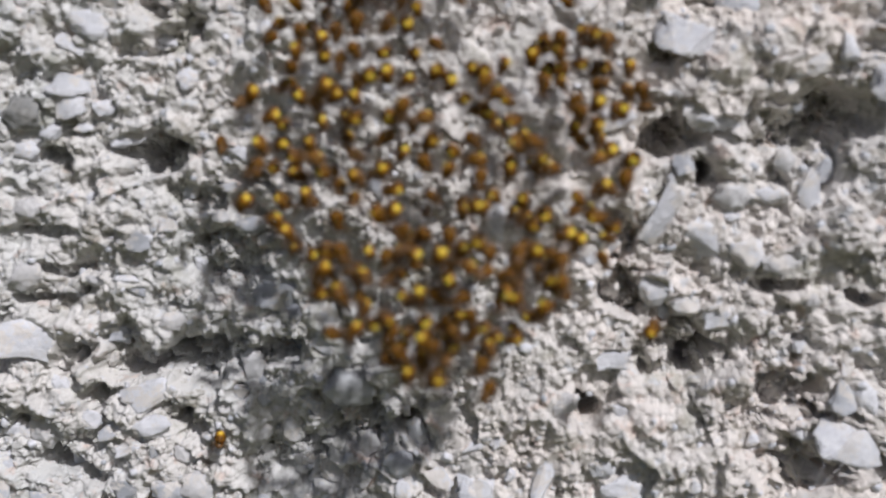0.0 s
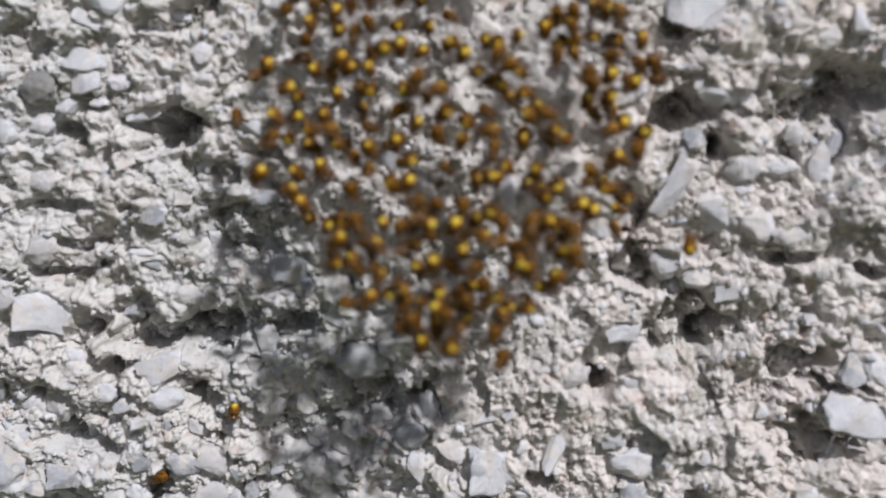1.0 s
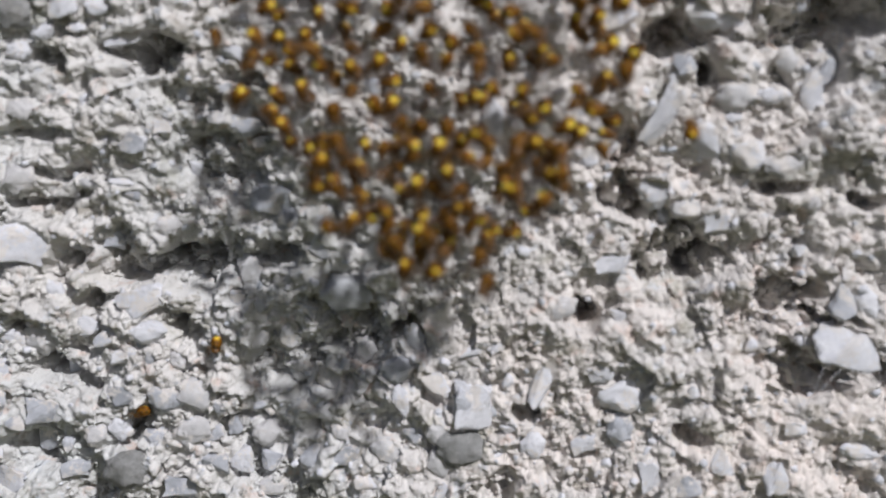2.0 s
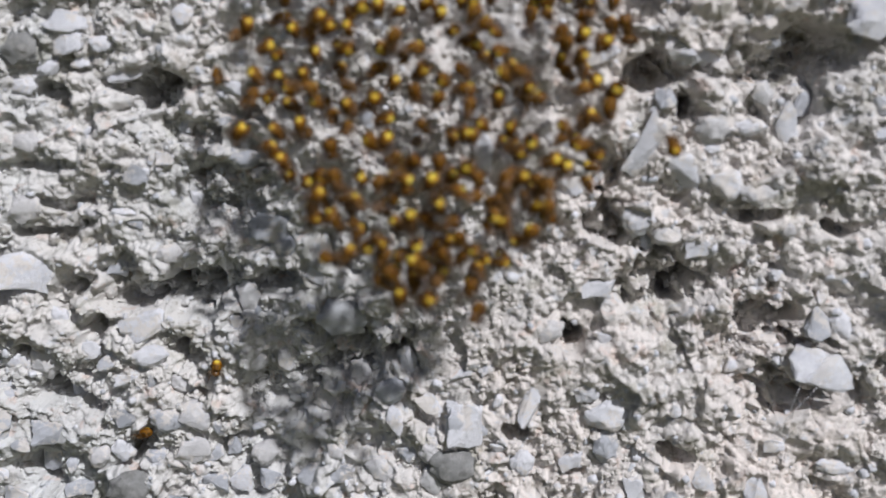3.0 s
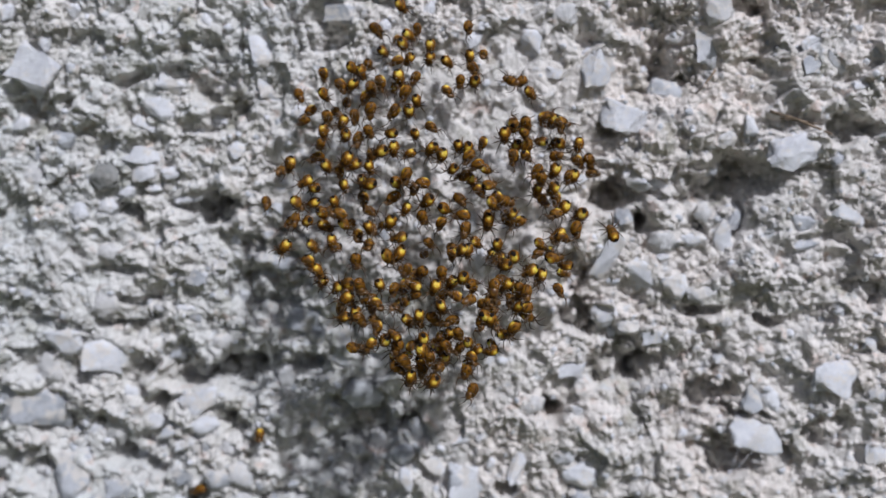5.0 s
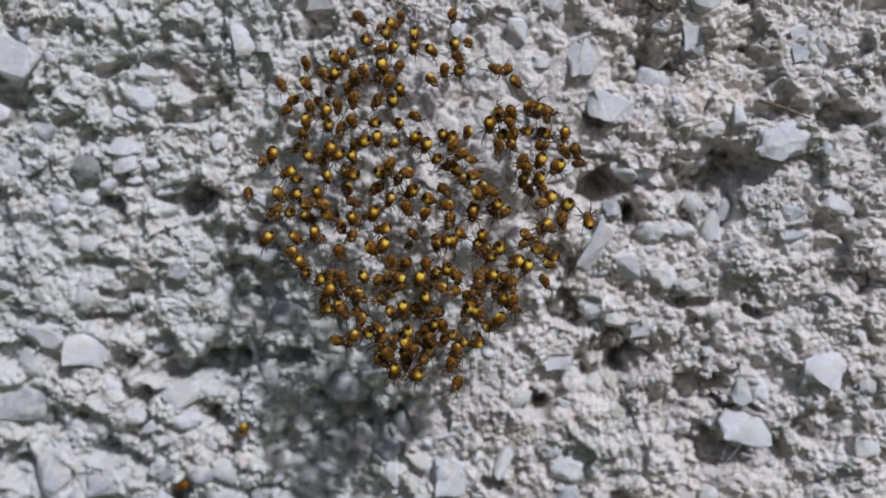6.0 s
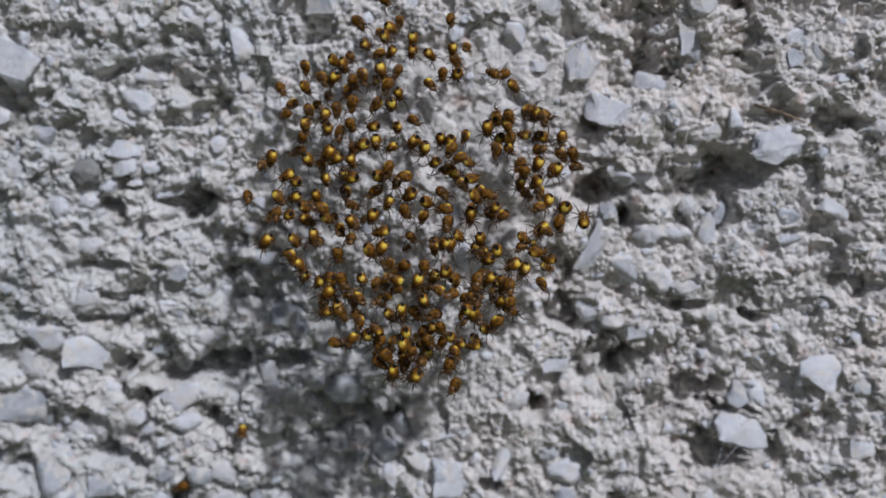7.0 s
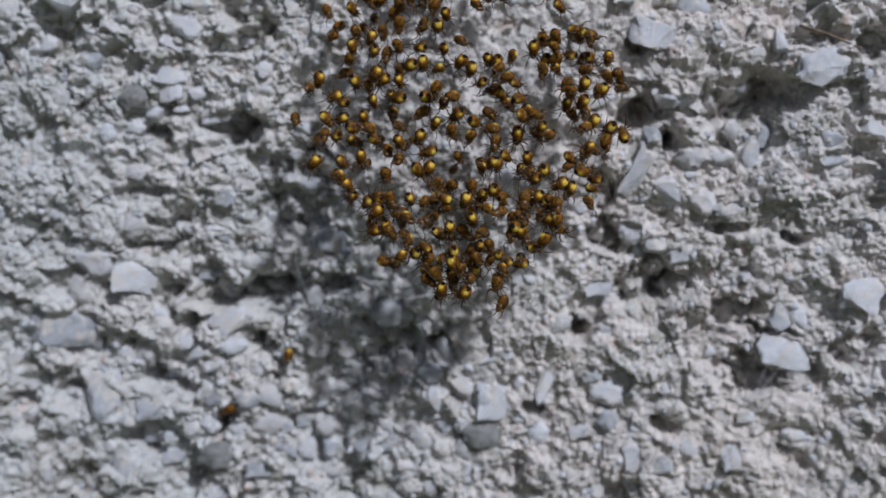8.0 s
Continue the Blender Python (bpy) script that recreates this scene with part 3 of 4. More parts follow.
def make_chips(surface, count):
    """The small stone chips of the coat, too many to pick apart: one mesh."""
    g = np.random.RandomState(31)
    bm = bmesh.new()
    bmesh.ops.create_icosphere(bm, subdivisions=2, radius=1)
    ball = np.array([v.co[:] for v in bm.verts])
    tris = np.array([[v.index for v in f.verts] for f in bm.faces])
    bm.free()
    x, z = g.uniform(-HALF_X + 3, HALF_X - 3, count), g.uniform(MID_Z - HALF_Z + 3, MID_Z + HALF_Z - 3, count)
    size = 0.18 + 0.42 * g.rand(count) ** 2
    vx, vh, vz = surface(x, z)
    cut = g.uniform(0.45, 0.8, (count, 1, 3))
    lump = np.clip(ball[None] + g.normal(0, 0.08, (count, len(ball), 3)), -cut, cut) * g.uniform(0.8, 1.5, (count, 1, 3))
    turn = np.linalg.qr(g.normal(size=(count, 3, 3)))[0]
    v = np.einsum("nij,nkj->nki", turn, lump) * size[:, None, None]
    v += np.stack([vx, -vh + 0.10 * size, vz], -1)[:, None]
    f = (tris[None] + (np.arange(count) * len(ball))[:, None, None]).reshape(-1, 3)
    me = bpy.data.meshes.new("chips")
    me.from_pydata(v.reshape(-1, 3) * MM, [], f)
    me.polygons.foreach_set("use_smooth", np.ones(len(f), bool))
    me.materials.append(chip_material())
    return tagged(new("chips", me), "small pale and grey stone chips", kind="stuff")


def stone_mesh(seed, rounded):
    """A stone one unit across: a split chip with worn edges, or a pebble."""
    r = random.Random(seed)
    bm = bmesh.new()
    for _ in range(11 if not rounded else 34):
        d = Vector((r.gauss(0, 1), r.gauss(0, 1), r.gauss(0, 1))).normalized()
        if not rounded:
            d = Vector([max(-0.62, min(0.62, c)) for c in d]) * r.uniform(0.85, 1.1)
        bm.verts.new(d * 0.5 * (1.25 if not rounded else 1.0))
    hull = bmesh.ops.convex_hull(bm, input=bm.verts)
    bmesh.ops.delete(bm, geom=list({g for g in hull["geom_interior"] + hull["geom_unused"] if isinstance(g, bmesh.types.BMVert)}), context="VERTS")
    bmesh.ops.dissolve_limit(bm, angle_limit=radians(16), verts=bm.verts, edges=bm.edges)
    bmesh.ops.bevel(bm, geom=bm.edges[:], offset=0.04, segments=1, affect="EDGES", clamp_overlap=True)
    bmesh.ops.triangulate(bm, faces=bm.faces)
    bmesh.ops.subdivide_edges(bm, edges=[e for e in bm.edges if e.calc_length() > 0.16], cuts=2, use_grid_fill=True)
    bmesh.ops.triangulate(bm, faces=bm.faces)
    for vert in bm.verts:
        if not rounded and vert.co.y < -0.30:
            vert.co.y = -0.30 + 0.12 * (vert.co.y + 0.30)
        p = vert.co + Vector((seed * 3.7, 0, 0))
        vert.co += vert.co.normalized() * (0.13 * noise.noise(p * 2.4) + 0.07 * noise.noise(p * 7))
    for face in bm.faces:
        face.smooth = True
    for edge in bm.edges:
        if len(edge.link_faces) == 2 and edge.calc_face_angle() > radians(24):
            edge.smooth = False
    me = bpy.data.meshes.new("stone")
    bm.to_mesh(me)
    bm.free()
    return me


# ---- where the spiderlings hang, in millimetres ----
CROWN = [(-2.8, -5.0, 32.8, 1), (-5.8, -5.3, 30.0, 0), (-1.1, -4.5, 30.0, 0), (5.2, -6.8, 30.0, 0), (-1.9, -5.2, 29.3, 1), (-3.4, -5.5, 28.8, 0), (-2.7, -5.7, 28.2, 1),
    (0.5, -5.1, 27.9, 1), (-5.1, -5.1, 27.4, 1), (6.9, -4.8, 27.0, 0), (5.3, -6.1, 26.6, 1), (-2.0, -7.2, 26.4, 1), (0.5, -6.6, 26.4, 1), (-3.4, -8.7, 26.2, 0), (2.7, -5.6, 26.1, 1), (-7.0, -5.4, 25.9, 0), (-8.5, -8.1, 25.4, 1), (5.8, -5.8, 25.2, 0), (-7.6, -7.2, 24.9, 1), (-12.2, -7.1, 24.7, 0),
    (-2.9, -9.1, 24.1, 1), (-1.3, -7.4, 24.1, 0), (10.0, -8.2, 23.9, 1)]
UPPER_RIM = [(11.1, -8.3, 23.6, 0), (4.2, -8.6, 23.6, 0), (5.8, -8.2, 23.6, 1), (-5.1, -9.0, 23.5, 0), (-8.8, -8.1, 23.4, 1), (-9.9, -8.1, 23.3, 0),
    (-3.8, -7.0, 23.0, 1), (-6.5, -6.9, 22.9, 0), (2.9, -9.5, 22.5, 0), (-2.3, -9.7, 22.3, 0), (-15.4, -5.9, 22.3, 0), (-11.9, -8.7, 22.3, 1), (12.6, -7.6, 22.2, 1), (-7.4, -6.7, 21.9, 0), (-9.6, -6.3, 21.4, 0), (-0.8, -10.5, 21.4, 1), (-14.2, -6.8, 20.4, 0), (-6.4, -9.7, 20.3, 0), (-10.8, -6.2, 20.2, 0), (-2.0, -7.4, 20.2, 1), (-3.7, -9.7, 20.2, 0), (14.6, -6.8, 19.6, 0)]
UPPER = [(-8.6, -7.2, 19.6, 0), (-11.6, -8.9, 19.5, 0), (-14.9, -7.0, 19.3, 0), (-10.0, -7.9, 19.0, 1), (10.5, -7.8, 19.0, 0), (15.1, -6.9, 18.9, 1),
    (16.4, -8.6, 18.8, 0), (12.0, -9.8, 18.6, 0), (14.6, -6.0, 18.6, 0), (1.0, -10.3, 18.4, 0), (16.0, -8.8, 18.3, 0), (10.5, -6.8, 18.2, 1), (-12.1, -8.9, 17.9, 1), (-6.5, -10.1, 17.9, 0), (-4.1, -9.7, 17.8, 1), (11.8, -9.8, 17.5, 1), (-1.2, -8.6, 17.5, 1), (-9.7, -7.9, 17.4, 1), (9.4, -8.4, 17.2, 1), (-8.0, -9.5, 16.9, 0), (13.6, -8.0, 16.6, 1), (-12.5, -9.4, 16.5, 0)]
SHOULDER = [(6.8, -11.1, 16.4, 0), (16.1, -7.9, 16.1, 1), (4.0, -10.9, 16.1, 1), (15.2, -6.9, 16.1, 1), (10.8, -7.5, 16.0, 1), (18.1, -8.7, 16.0, 1),
    (0.8, -12.1, 15.9, 1), (5.0, -11.4, 15.9, 1), (-3.7, -9.6, 15.8, 1), (12.0, -8.9, 15.7, 0), (-5.2, -11.8, 15.7, 1), (-2.0, -9.0, 15.3, 0), (-6.6, -8.6, 15.0, 0), (2.0, -10.5, 15.0, 1), (15.7, -8.6, 14.9, 0), (5.1, -12.0, 14.9, 0), (-13.4, -8.1, 14.9, 0), (12.0, -10.3, 14.9, 0), (-9.2, -11.7, 14.7, 1), (10.4, -10.1, 14.7, 0), (-16.1, -10.1, 14.1, 1), (6.0, -12.0, 14.0, 0)]
MIDDLE = [(-8.7, -9.3, 14.0, 1), (18.4, -5.9, 13.9, 0), (19.7, -6.0, 13.9, 0), (-11.9, -8.4, 13.8, 1), (-6.2, -12.4, 13.8, 1), (3.2, -11.1, 13.5, 1),
    (7.3, -9.8, 13.4, 1), (-17.8, -7.8, 13.3, 0), (-10.0, -10.7, 13.2, 0), (13.0, -11.0, 13.1, 0), (15.2, -9.2, 13.0, 1), (-2.0, -12.8, 12.8, 0),
    (4.4, -10.0, 12.7, 0), (20.2, -5.8, 12.6, 0), (17.5, -8.7, 12.3, 1), (13.6, -11.0, 12.2, 0), (16.9, -8.9, 12.2, 0), (-14.2, -11.2, 12.2, 1),
    (-7.5, -9.4, 12.1, 1), (5.6, -9.7, 12.1, 1), (-0.5, -12.2, 12.0, 0), (-6.6, -12.3, 12.0, 1)]
WAIST = [(-3.1, -10.5, 11.9, 1), (7.8, -10.7, 11.7, 1), (-13.2, -11.2, 11.6, 1), (-9.6, -10.0, 11.5, 1), (-1.2, -11.5, 11.2, 0), (14.9, -10.5, 11.0, 1), (6.6, -10.5, 10.8, 0), (13.2, -9.1, 10.7, 1), (-4.0, -10.5, 10.1, 0), (8.7, -11.9, 10.1, 0), (0.3, -12.9, 9.9, 1), (-7.3, -10.2, 9.9, 0),
    (4.3, -11.3, 9.9, 0), (9.7, -11.8, 9.8, 0), (-10.8, -10.2, 9.6, 1), (15.5, -8.3, 9.6, 0), (-13.5, -10.5, 9.6, 1), (8.1, -12.6, 9.5, 1), (14.1, -8.7, 9.5, 0), (-19.2, -9.3, 9.5, 0), (-15.1, -10.7, 9.5, 1), (2.5, -12.6, 9.0, 1)]
HEART = [(-2.3, -11.1, 8.8, 1), (-10.2, -13.0, 8.7, 0), (-6.4, -10.7, 8.6, 0), (16.2, -9.7, 8.6, 1), (-12.1, -10.4, 8.4, 1), (4.2, -12.7, 8.3, 0),
    (10.0, -13.1, 8.3, 1), (15.1, -10.6, 8.1, 0), (-0.2, -12.8, 8.0, 0), (18.2, -10.2, 7.9, 1), (-15.3, -12.1, 7.7, 0), (-14.0, -11.9, 7.6, 1), (9.9, -11.4, 7.4, 1), (1.9, -13.0, 7.3, 0), (-4.1, -12.2, 7.3, 1), (7.4, -11.4, 7.2, 1), (10.9, -11.2, 7.2, 0), (-9.4, -11.0, 7.1, 1), (-6.4, -13.3, 6.9, 1), (-11.7, -10.9, 6.9, 1), (4.8, -14.3, 6.6, 0), (17.7, -11.5, 6.2, 0)]
LOWER = [(-7.9, -11.9, 5.8, 0), (-3.1, -12.9, 5.7, 1), (16.2, -12.7, 5.6, 0), (15.5, -10.4, 5.6, 1), (-11.1, -11.6, 5.0, 1), (6.1, -11.8, 4.9, 1),
    (0.6, -12.2, 4.9, 0), (-6.6, -12.4, 4.8, 0), (8.5, -13.3, 4.7, 1), (13.7, -11.6, 4.6, 1), (-16.8, -11.9, 4.5, 1), (-13.3, -11.5, 4.5, 1), (4.3, -15.0, 4.4, 1), (-3.1, -13.2, 3.7, 1), (3.2, -13.3, 3.7, 0), (-4.0, -14.6, 3.6, 0), (13.1, -11.5, 3.6, 0), (15.3, -12.2, 3.2, 1), (10.4, -12.7, 3.2, 0), (-8.0, -13.1, 2.9, 0), (-13.4, -13.5, 2.8, 0), (8.7, -12.7, 2.8, 0)]
BELLY = [(9.2, -13.4, 2.5, 1), (16.3, -11.4, 2.2, 1), (-2.1, -13.8, 1.9, 0), (12.1, -13.7, 1.8, 1), (-12.4, -13.3, 1.8, 1), (-0.4, -13.6, 1.7, 0),
    (2.1, -14.2, 1.5, 0), (4.5, -16.4, 1.4, 1), (13.5, -12.8, 1.0, 1), (-1.2, -15.7, 0.7, 1), (5.6, -14.9, 0.7, 0), (-9.2, -14.0, 0.6, 1), (-7.1, -16.5, 0.5, 0), (3.1, -14.6, 0.5, 1), (9.4, -15.5, 0.5, 1), (-12.3, -12.1, 0.4, 1), (-5.1, -13.8, 0.2, 1), (1.3, -15.8, 0.2, 1), (-2.3, -14.1, 0.1, 0), (8.1, -15.3, 0.1, 0), (11.1, -15.2, 0.0, 0), (-8.9, -14.4, -0.0, 0)]
FRINGE = [(-10.3, -13.8, -0.1, 1), (-3.5, -14.7, -0.2, 0), (15.6, -14.1, -0.4, 0), (3.6, -16.4, -0.4, 0), (11.8, -15.9, -0.5, 0), (-1.2, -15.0, -0.7, 0), (11.0, -14.5, -0.9, 0), (5.1, -16.8, -1.0, 0), (-9.1, -15.7, -1.0, 1), (-6.5, -14.7, -1.3, 1), (8.1, -14.7, -1.4, 0), (7.5, -15.7, -1.5, 0),
    (-5.2, -15.7, -1.7, 0), (-2.4, -14.5, -1.7, 0), (2.2, -17.5, -1.7, 1), (6.9, -15.1, -1.9, 0), (10.7, -15.8, -2.1, 1), (-3.4, -14.5, -2.1, 0),
    (11.8, -16.5, -2.3, 0), (-0.5, -17.7, -2.7, 1), (7.7, -14.1, -2.8, 0), (-9.8, -13.5, -2.8, 0)]
TAIL = [(7.3, -16.6, -2.9, 1), (-7.9, -15.0, -3.0, 1), (12.1, -15.6, -3.1, 1), (-9.4, -15.8, -3.1, 1), (-7.1, -16.7, -3.3, 0), (1.2, -16.2, -3.3, 0),
    (3.0, -16.9, -3.4, 0), (7.7, -16.9, -3.4, 1), (-1.7, -16.0, -3.6, 1), (6.6, -16.5, -3.7, 0), (-5.3, -16.7, -4.3, 0), (8.2, -14.4, -4.3, 0), (-3.2, -18.4, -4.5, 1), (10.2, -16.2, -4.5, 0), (4.2, -18.0, -4.7, 0), (2.9, -16.3, -5.1, 1), (9.5, -14.3, -5.4, 1), (-4.4, -17.4, -5.6, 1), (1.9, -15.8, -5.7, 0), (-0.1, -15.9, -5.8, 1), (-6.0, -18.2, -5.8, 0), (5.1, -16.7, -6.0, 1)]
TIP = [(2.8, -17.7, -6.3, 0), (-1.3, -15.5, -6.3, 0), (-3.1, -17.0, -6.5, 0), (4.0, -16.9, -6.6, 0), (-7.9, -15.6, -6.7, 1), (-0.1, -17.8, -6.9, 1),
    (5.9, -15.4, -7.1, 1), (7.5, -15.2, -7.2, 1), (0.9, -19.5, -7.2, 0), (5.7, -17.6, -7.6, 0), (2.2, -16.2, -7.8, 1), (-1.9, -18.3, -7.9, 0), (-3.3, -15.9, -8.0, 1), (1.9, -19.3, -8.1, 0), (-2.7, -17.6, -8.7, 0), (-0.1, -17.8, -8.9, 0), (4.8, -17.5, -9.2, 0), (1.1, -19.8, -9.8, 1), (-1.5, -17.9, -9.8, 1), (5.4, -17.1, -11.6, 0)]
CLUSTER = CROWN + UPPER_RIM + UPPER + SHOULDER + MIDDLE + WAIST + HEART + LOWER + BELLY + FRINGE + TAIL + TIP


def tube(bm, points, radii, sides=5):
    rings = []
    for k, p in enumerate(points):
        along = (Vector(points[min(k + 1, len(points) - 1)]) - Vector(points[max(k - 1, 0)])).normalized()
        q = along.to_track_quat("Z", "Y")
        rings.append([bm.verts.new(Vector(p) + q @ Vector((radii[k] * math.cos(a), radii[k] * math.sin(a), 0)))
                      for a in (2 * math.pi * s / sides for s in range(sides))])
    for a, b in zip(rings, rings[1:]):
        for s in range(sides):
            bm.faces.new((a[s], a[(s + 1) % sides], b[(s + 1) % sides], b[s])).smooth = True
    bm.faces.new(rings[0][::-1])
    bm.faces.new(rings[-1])


def ellipsoid(size, centre, detail=2, shape=None):
    bm = bmesh.new()
    bmesh.ops.create_icosphere(bm, subdivisions=detail, radius=1)
    for vert in bm.verts:
        c = vert.co.copy()
        if shape:
            c = shape(c)
        vert.co = Vector((c.x * size[0], c.y * size[1], c.z * size[2])) + Vector(centre)
    for face in bm.faces:
        face.smooth = True
    return bm


def make_spider(seed, spread, label):
    """A spiderling: head towards +y, back towards +z, about 1.9 mm long; its origin is the middle of the body."""
    r = random.Random(seed)
    root = new("spiderling")
    tagged(root, label, "spider", "spiderlings in the cluster")
    egg = lambda c: Vector((c.x * (1 - 0.14 * c.y), c.y, c.z * (1 - 0.10 * c.y)))
    m = MM
    abdomen = part("abdomen", ellipsoid((0.60 * m, 0.82 * m, 0.58 * m), (0, -0.30 * m, 0.10 * m), 3, egg), ABDOMEN, root, "amber abdomen with a yellow patch")
    # dark mark: a cap on the rear tip, next to the yellow
    bm = ellipsoid((0.612 * m, 0.835 * m, 0.592 * m), (0, -0.30 * m, 0.10 * m), 4, egg)
    axis = Vector((0, -0.93, 0.36)).normalized()
    gone = [v for v in bm.verts if (v.co - Vector((0, -0.30 * m, 0.10 * m))).normalized().dot(axis) < 0.91 + 0.05 * noise.noise(v.co * 4000)]
    bmesh.ops.delete(bm, geom=gone, context="VERTS")
    part("mark", bm, BLACK, abdomen, "black mark on the rear")
    head = lambda c: Vector((c.x * (1 - 0.25 * max(0, c.y)), c.y, c.z))
    part("cephalothorax", ellipsoid((0.47 * m, 0.56 * m, 0.32 * m), (0, 0.30 * m, -0.20 * m), 2, head), BROWN, root, "amber-brown front body")
    for side in (-1, 1):
        for k in range(4):
            turn = radians((62, 22, -14, -52)[k] + r.uniform(-12, 12))
            out = Vector((side * math.cos(turn), math.sin(turn), 0))
            reach = (0.95, 0.80, 0.70, 0.92)[k] * spread * r.uniform(0.9, 1.1)
            lift = r.uniform(0.15, 0.4)
            start = Vector((side * 0.34, 0.32 + 0.24 * (1.5 - k) / 1.5, -0.24))
            bend = Vector((0, (0.28, 0.1, -0.1, -0.3)[k] * r.uniform(0.6, 1.4), 0))
            pts = [start, start + out * reach * 0.32 + Vector((0, 0, lift)), start + out * reach * 0.62 + bend * 0.5 + Vector((0, 0, lift * 0.8)),
                   start + out * reach * 0.86 + bend + Vector((0, 0, -0.1)), start + out * reach + bend * 1.5 + Vector((0, 0, -0.35))]
            bm = bmesh.new()
            tube(bm, [p * m for p in pts], [q * m for q in (0.085, 0.074, 0.055, 0.038, 0.018)])
            part("leg", bm, LEG, root)
    return root


def make_web(spots):
    """Loose silk that holds the cluster: fine threads from body to body, and long stays to the wall."""
    r = random.Random(3)
    web = new("silk_web")
    tagged(web, "loose tangle of fine white silk threads before the wall", "spider web")
    v, f = [], []
    def thread(p, q, radius, slack):
        mid = (p + q) / 2 + Vector((r.uniform(-1, 1), r.uniform(-1, 1), r.uniform(-1, 0.4))) * slack
        turn = (q - p).to_track_quat("Z", "Y")
        o = len(v)
        for c in (p, mid, q):
            v.extend(c + turn @ Vector((radius * math.cos(a), radius * math.sin(a), 0)) for a in (0, 2.1, 4.2))
        for ring in (0, 3):
            f.extend((o + ring + k, o + ring + (k + 1) % 3, o + ring + 3 + (k + 1) % 3, o + ring + 3 + k) for k in range(3))
    for p in spots:
        near = sorted(spots, key=lambda q: (q - p).length_squared)[1:22]
        for q in r.sample(near, 7):
            shift = Vector((r.gauss(0, 1), r.gauss(0.6, 1.6), r.gauss(0, 1))) * 0.0016
            thread(p + (shift if r.random() < 0.7 else Vector()), q + shift, 0.0028 * MM, 0.0004)
    me = bpy.data.meshes.new("fine_threads")
    me.from_pydata(v, [], f)
    me.materials.append(SILK)
    veil = tagged(new("fine_threads", me), "fine white silk threads", kind="stuff")
    veil.parent = web
    for k in range(26):
        a = 2 * math.pi * k / 26 + r.uniform(-0.1, 0.1)
        p = max(spots, key=lambda q: q.x * math.cos(a) + (q.z - 0.008) * math.sin(a) + r.uniform(-0.004, 0.004))
        reach = r.uniform(0.010, 0.035)
        q = Vector((p.x + reach * math.cos(a), 0.0008, p.z + reach * math.sin(a)))
        bm = bmesh.new()
        tube(bm, [p, p.lerp(q, 0.5) + Vector((0, 0, -0.0004)), q], [0.005 * MM] * 3, 3)
        part("stay_thread", bm, SILK, web)
    # single threads that run close along the wall
    for a, b in (((41.3, -2.5, -22.5), (34.0, -1.5, -32.0)), ((-44.1, -6.0, 13.1), (-39.5, -6.0, 4.6)), ((-47.2, -6.0, 8.9), (-46.3, -6.0, 5.3)), ((-24.9, -6.0, 2.7), (-21.9, -6.0, -2.7)),
                 ((-36.8, -6.0, -2.6), (-34.0, -6.0, -7.0)), ((-35.3, -6.0, -3.7), (-33.8, -6.0, -7.0)), ((-28.0, -6.0, -3.0), (-26.0, -6.0, -7.0)),
                 ((-20.7, -6.0, -7.7), (-19.4, -6.0, -12.8)), ((-15.4, -6.0, -10.6), (-14.5, -6.0, -15.7)), ((39.0, -2.5, -23.0), (37.5, -1.0, -29.5))):
        bm = bmesh.new()
        tube(bm, [Vector(a) * MM, (Vector(a) + Vector(b)) / 2 * MM, Vector(b) * MM], [0.019 * MM] * 3, 4)
        part("stay_thread", bm, SILK, web)
    return web


# ---- the place ----
# ground added out of view, to throw greenish light up at the wall
bm = bmesh.new()
bmesh.ops.create_grid(bm, x_segments=40, y_segments=40, size=400)
ground = part("ground", bm, EARTH, None)
ground.location = (0, 0, -1.25)
tagged(ground, "unseen green-brown ground below the wall, for bounced light", "ground", kind="structure")

surface, wall = make_wall()
make_crumbs(surface, 10500, least=0.10, spread=0.40).parent = wall
make_crumbs(surface, 12000, "grains", 1, 0.07, 0.12, 57).parent = wall
make_chips(surface, 1300).parent = wall

# ---- the spiders ----
r = random.Random(11)
kinds = [make_spider(s, spread, "tiny yellow and brown spiderling with a black mark, hanging in silk") for s, spread in ((1, 0.9), (2, 1.1), (3, 0.8), (4, 1.25), (5, 0.95))]
spots = [Vector((x, y, z)) * MM for x, y, z, lit in CLUSTER]


def facing(back, heading):
    """The turn that points a spider's back and, as near as may be, its head."""
    z = back.normalized()
    y = (heading - z * heading.dot(z)).normalized()
    x = y.cross(z)
    return Matrix((x, y, z)).transposed().to_4x4()


free = list(kinds)
for k, p in enumerate(spots):
    brown = not CLUSTER[k][3]
    back = Vector((r.gauss(0.1, 0.35), -1.0, r.gauss(-0.25, 0.3)))
    if brown:
        back = Vector((r.gauss(0, 0.8), r.choice((0.8, -0.15)), r.gauss(0.6, 0.6)))
    a = r.gauss(-98, 40)
    heading = Vector((math.cos(radians(a)), r.uniform(-0.4, 0.4), math.sin(radians(a))))
    m = Matrix.Translation(p) @ facing(back, heading) @ Matrix.Scale(r.uniform(0.93, 1.18), 4)
    if free:
        one = free.pop()
        one.matrix_basis = m
        continue
    src = kinds[k % len(kinds)]
    one = copy_thing(src, Matrix.Identity(4))
    one.matrix_basis = m
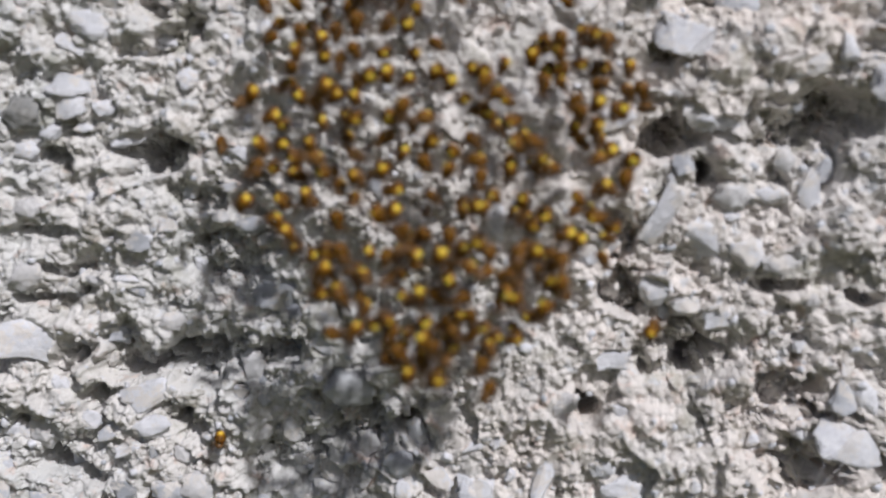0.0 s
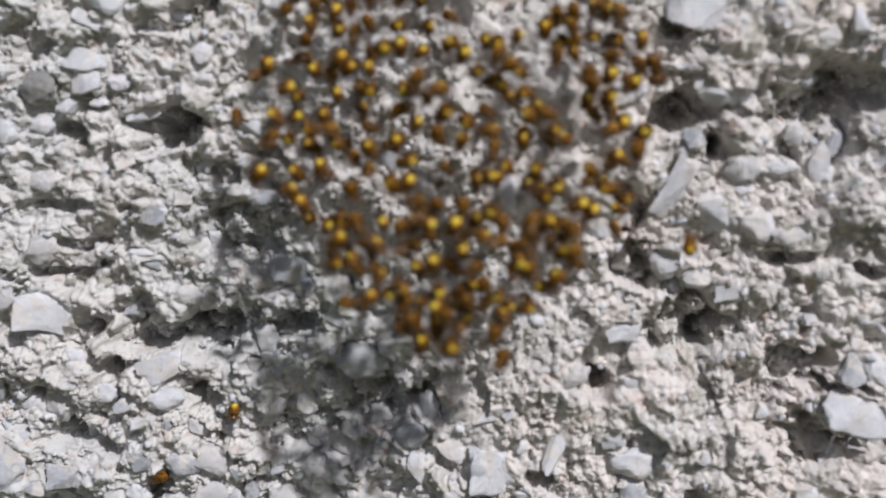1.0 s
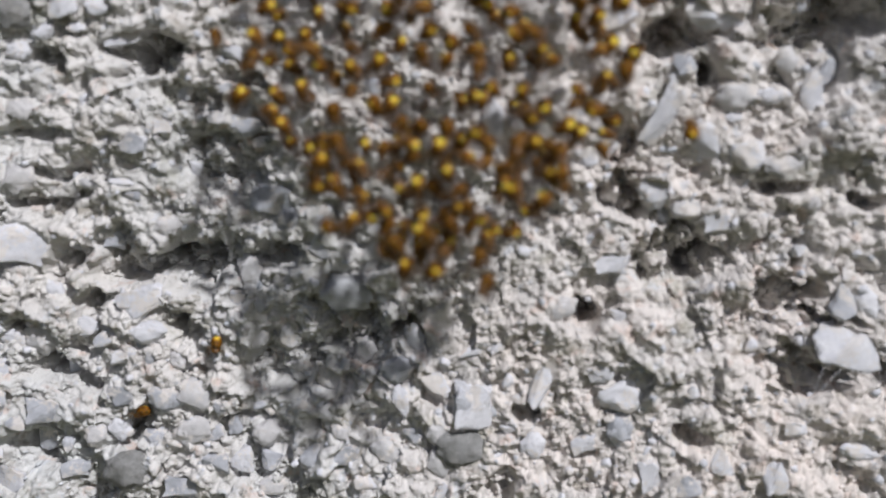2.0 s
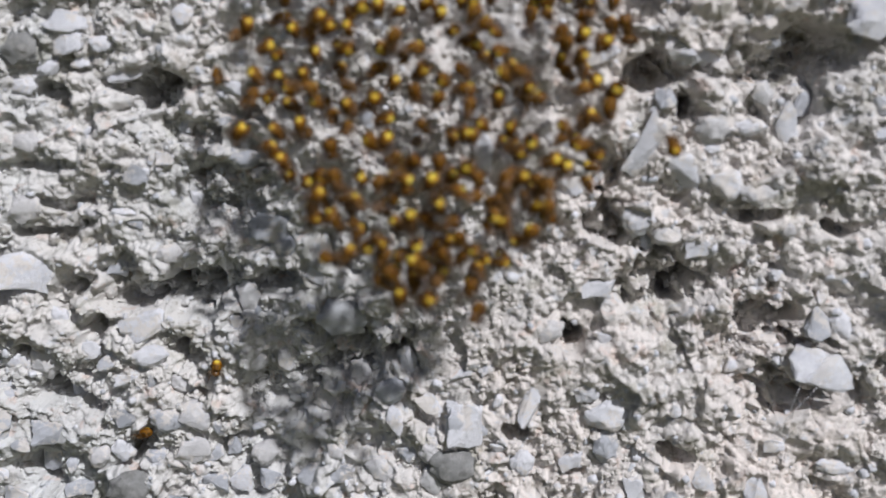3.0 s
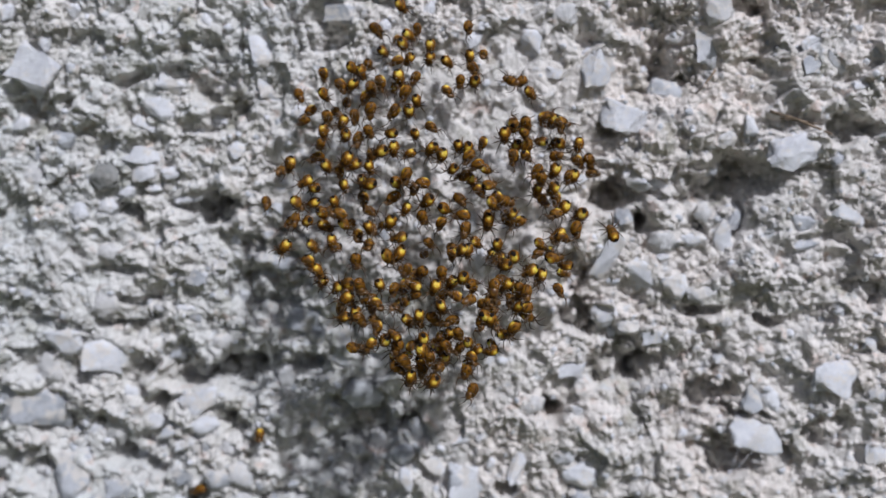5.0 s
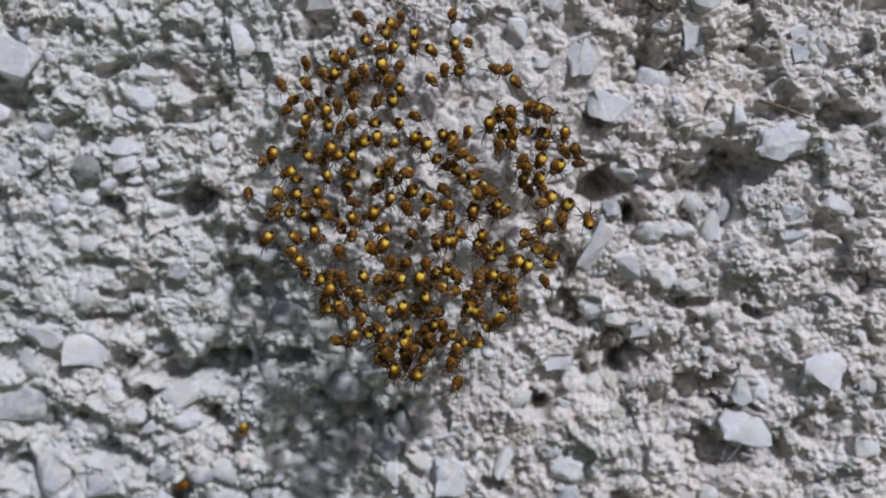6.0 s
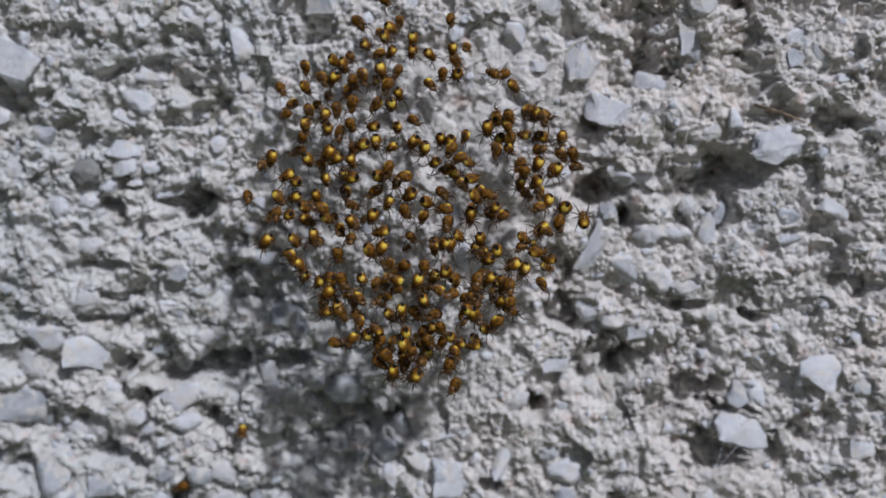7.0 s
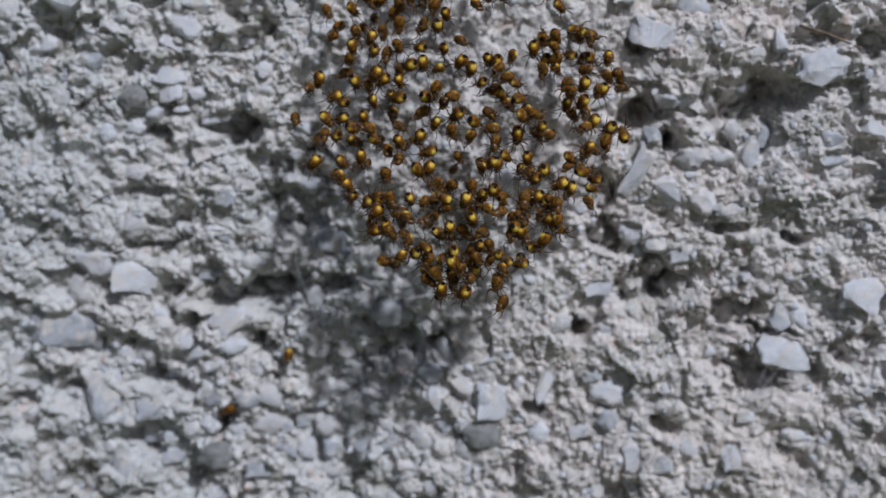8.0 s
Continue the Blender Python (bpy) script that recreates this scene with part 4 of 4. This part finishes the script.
# the inner layers of the cluster, deeper towards the wall
inner = []
for p in r.sample([p for p in spots if p.z < 0.009], 64):
    q = p + (p - Vector((0.010, -0.135, 0.019))).normalized() * r.uniform(0.002, 0.005) + Vector((r.gauss(0, 1), 0, r.gauss(0, 1))) * 0.0005
    if q.y < -0.003:
        inner.append(q)
for k, p in enumerate(inner):
    one = copy_thing(kinds[k % len(kinds)], Matrix.Identity(4))
    a = r.gauss(-90, 60)
    one.matrix_basis = Matrix.Translation(p) @ facing(Vector((r.gauss(0, 0.6), r.choice((-1, 0.6)), r.gauss(0.3, 0.5))), Vector((math.cos(radians(a)), r.uniform(-0.4, 0.4), math.sin(radians(a))))) @ Matrix.Scale(r.uniform(0.85, 1.05), 4)
web = make_web(spots + inner)

# a few stragglers: two sit on the wall, one climbs a thread towards the cluster
for x, z, a, back in ((-23.0, -21.8, 260, (0.3, -0.55, 0.8)), (-31.8, -29.6, 200, (-0.2, 0.5, 0.9))):
    one = copy_thing(kinds[0], Matrix.Identity(4))
    h = float(np.max(surface(x + np.array([0, 0.6, -0.6, 0, 0]), z + np.array([0, 0, 0, 0.6, -0.6]))[1]))
    one.matrix_basis = Matrix.Translation(Vector((x, -h - 0.8, z)) * MM) @ facing(Vector(back), Vector((math.cos(radians(a)), 0, math.sin(radians(a)))))
    tagged(one, "tiny amber spiderling sitting alone on the wall", "spider", "stragglers")
climber = copy_thing(kinds[3], Matrix.Identity(4))
tagged(climber, "tiny yellow spiderling climbing a thread towards the cluster", "spider", "stragglers")

# ---- stones of the wall ----
angular = [stone_mesh(s, False) for s in range(16)]
pebbles = [stone_mesh(s, True) for s in range(20, 25)]
coats = {}
for n, (x, z, w, t, turn, kind) in enumerate(stones):
    round_one = kind in ("cream", "glassy", "cobble", "dark") or (w < 3.7 and (n > 185 or n % 5 == 3))
    shape = (pebbles if round_one else angular)[n % (5 if round_one else 16)]
    key = (shape.name, kind)
    if key not in coats:
        coats[key] = shape.copy()
        coats[key].materials.append(STONES[kind])
    ob = new("stone", coats[key])
    ob.parent = wall
    deep = 0.45 * min(w, t) + 0.8
    h = float(np.median(surface(x + np.array([0, 0.4, -0.4, 0, 0]) * w, z + np.array([0, 0, 0, 0.4, -0.4]) * t)[1]))
    out = {"glassy": 0.5, "proud": 0.34, "cobble": 0.42, "dark": 0.2}.get(kind, r.uniform(0.0, 0.2) if n < 170 else r.uniform(-0.08, 0.12))
    ob.location = (x * MM, -(h + out * deep) * MM, z * MM)
    ob.rotation_euler = (radians(r.uniform(-18, 6)), radians(turn), radians(r.uniform(-6, 16)))
    ob.scale = (1.34 * w * MM, deep * MM, 1.34 * t * MM)


# ---- bits of dry stalk caught in the hollows ----
STALK = shell_material("dry_stalk", (0.27, 0.20, 0.14), (0.12, 0.09, 0.06), 0.85)
for points, thick in ((((35.8, 25.0), (34.6, 23.4), (33.3, 22.0)), 0.16), (((42.2, 19.8), (45.4, 18.8), (49.8, 16.9)), 0.22), (((43.6, 18.9), (46.0, 18.6), (48.8, 18.1)), 0.13)):
    bm = bmesh.new()
    deep = max(float(surface(np.array(x), np.array(z))[1]) for x, z in points) + thick
    line = [Vector((x, -deep, z)) * MM for x, z in points]
    tube(bm, line, [thick * MM, thick * 0.9 * MM, thick * 0.5 * MM], 6)
    stalk = part("dry_stalk", bm, STALK, None)
    tagged(stalk, "thin dry brown plant stalk caught on the wall", "stalk", "dry stalks")


def motions():
    rows = [(0, 20.4, -7.1, 60), (0.5, 22.0, -5.6, 70), (1.0, 22.6, -2.0, 80), (1.3, 23.2, 0.6, 90), (1.6, 23.5, 1.2, 90), (2.8, 23.5, 2.7, 95), (3.3, 23.9, 3.5, 100),
            (4.2, 23.4, 3.8, 95), (4.5, 23.1, 4.6, 85), (4.8, 22.2, 5.5, 105), (5.2, 21.7, 6.4, 110), (6.3, 20.5, 6.5, 95), (7.0, 20.5, 6.9, 90), (8.0, 19.7, 7.5, 100)]
    walk(climber, [(t, Matrix.Translation(Vector((x, -11.0, z)) * MM) @ facing(Vector((0.1, -1, 0.2)), Vector((math.cos(radians(a)), 0, math.sin(radians(a))))))
                   for t, x, z, a in rows])


motions()
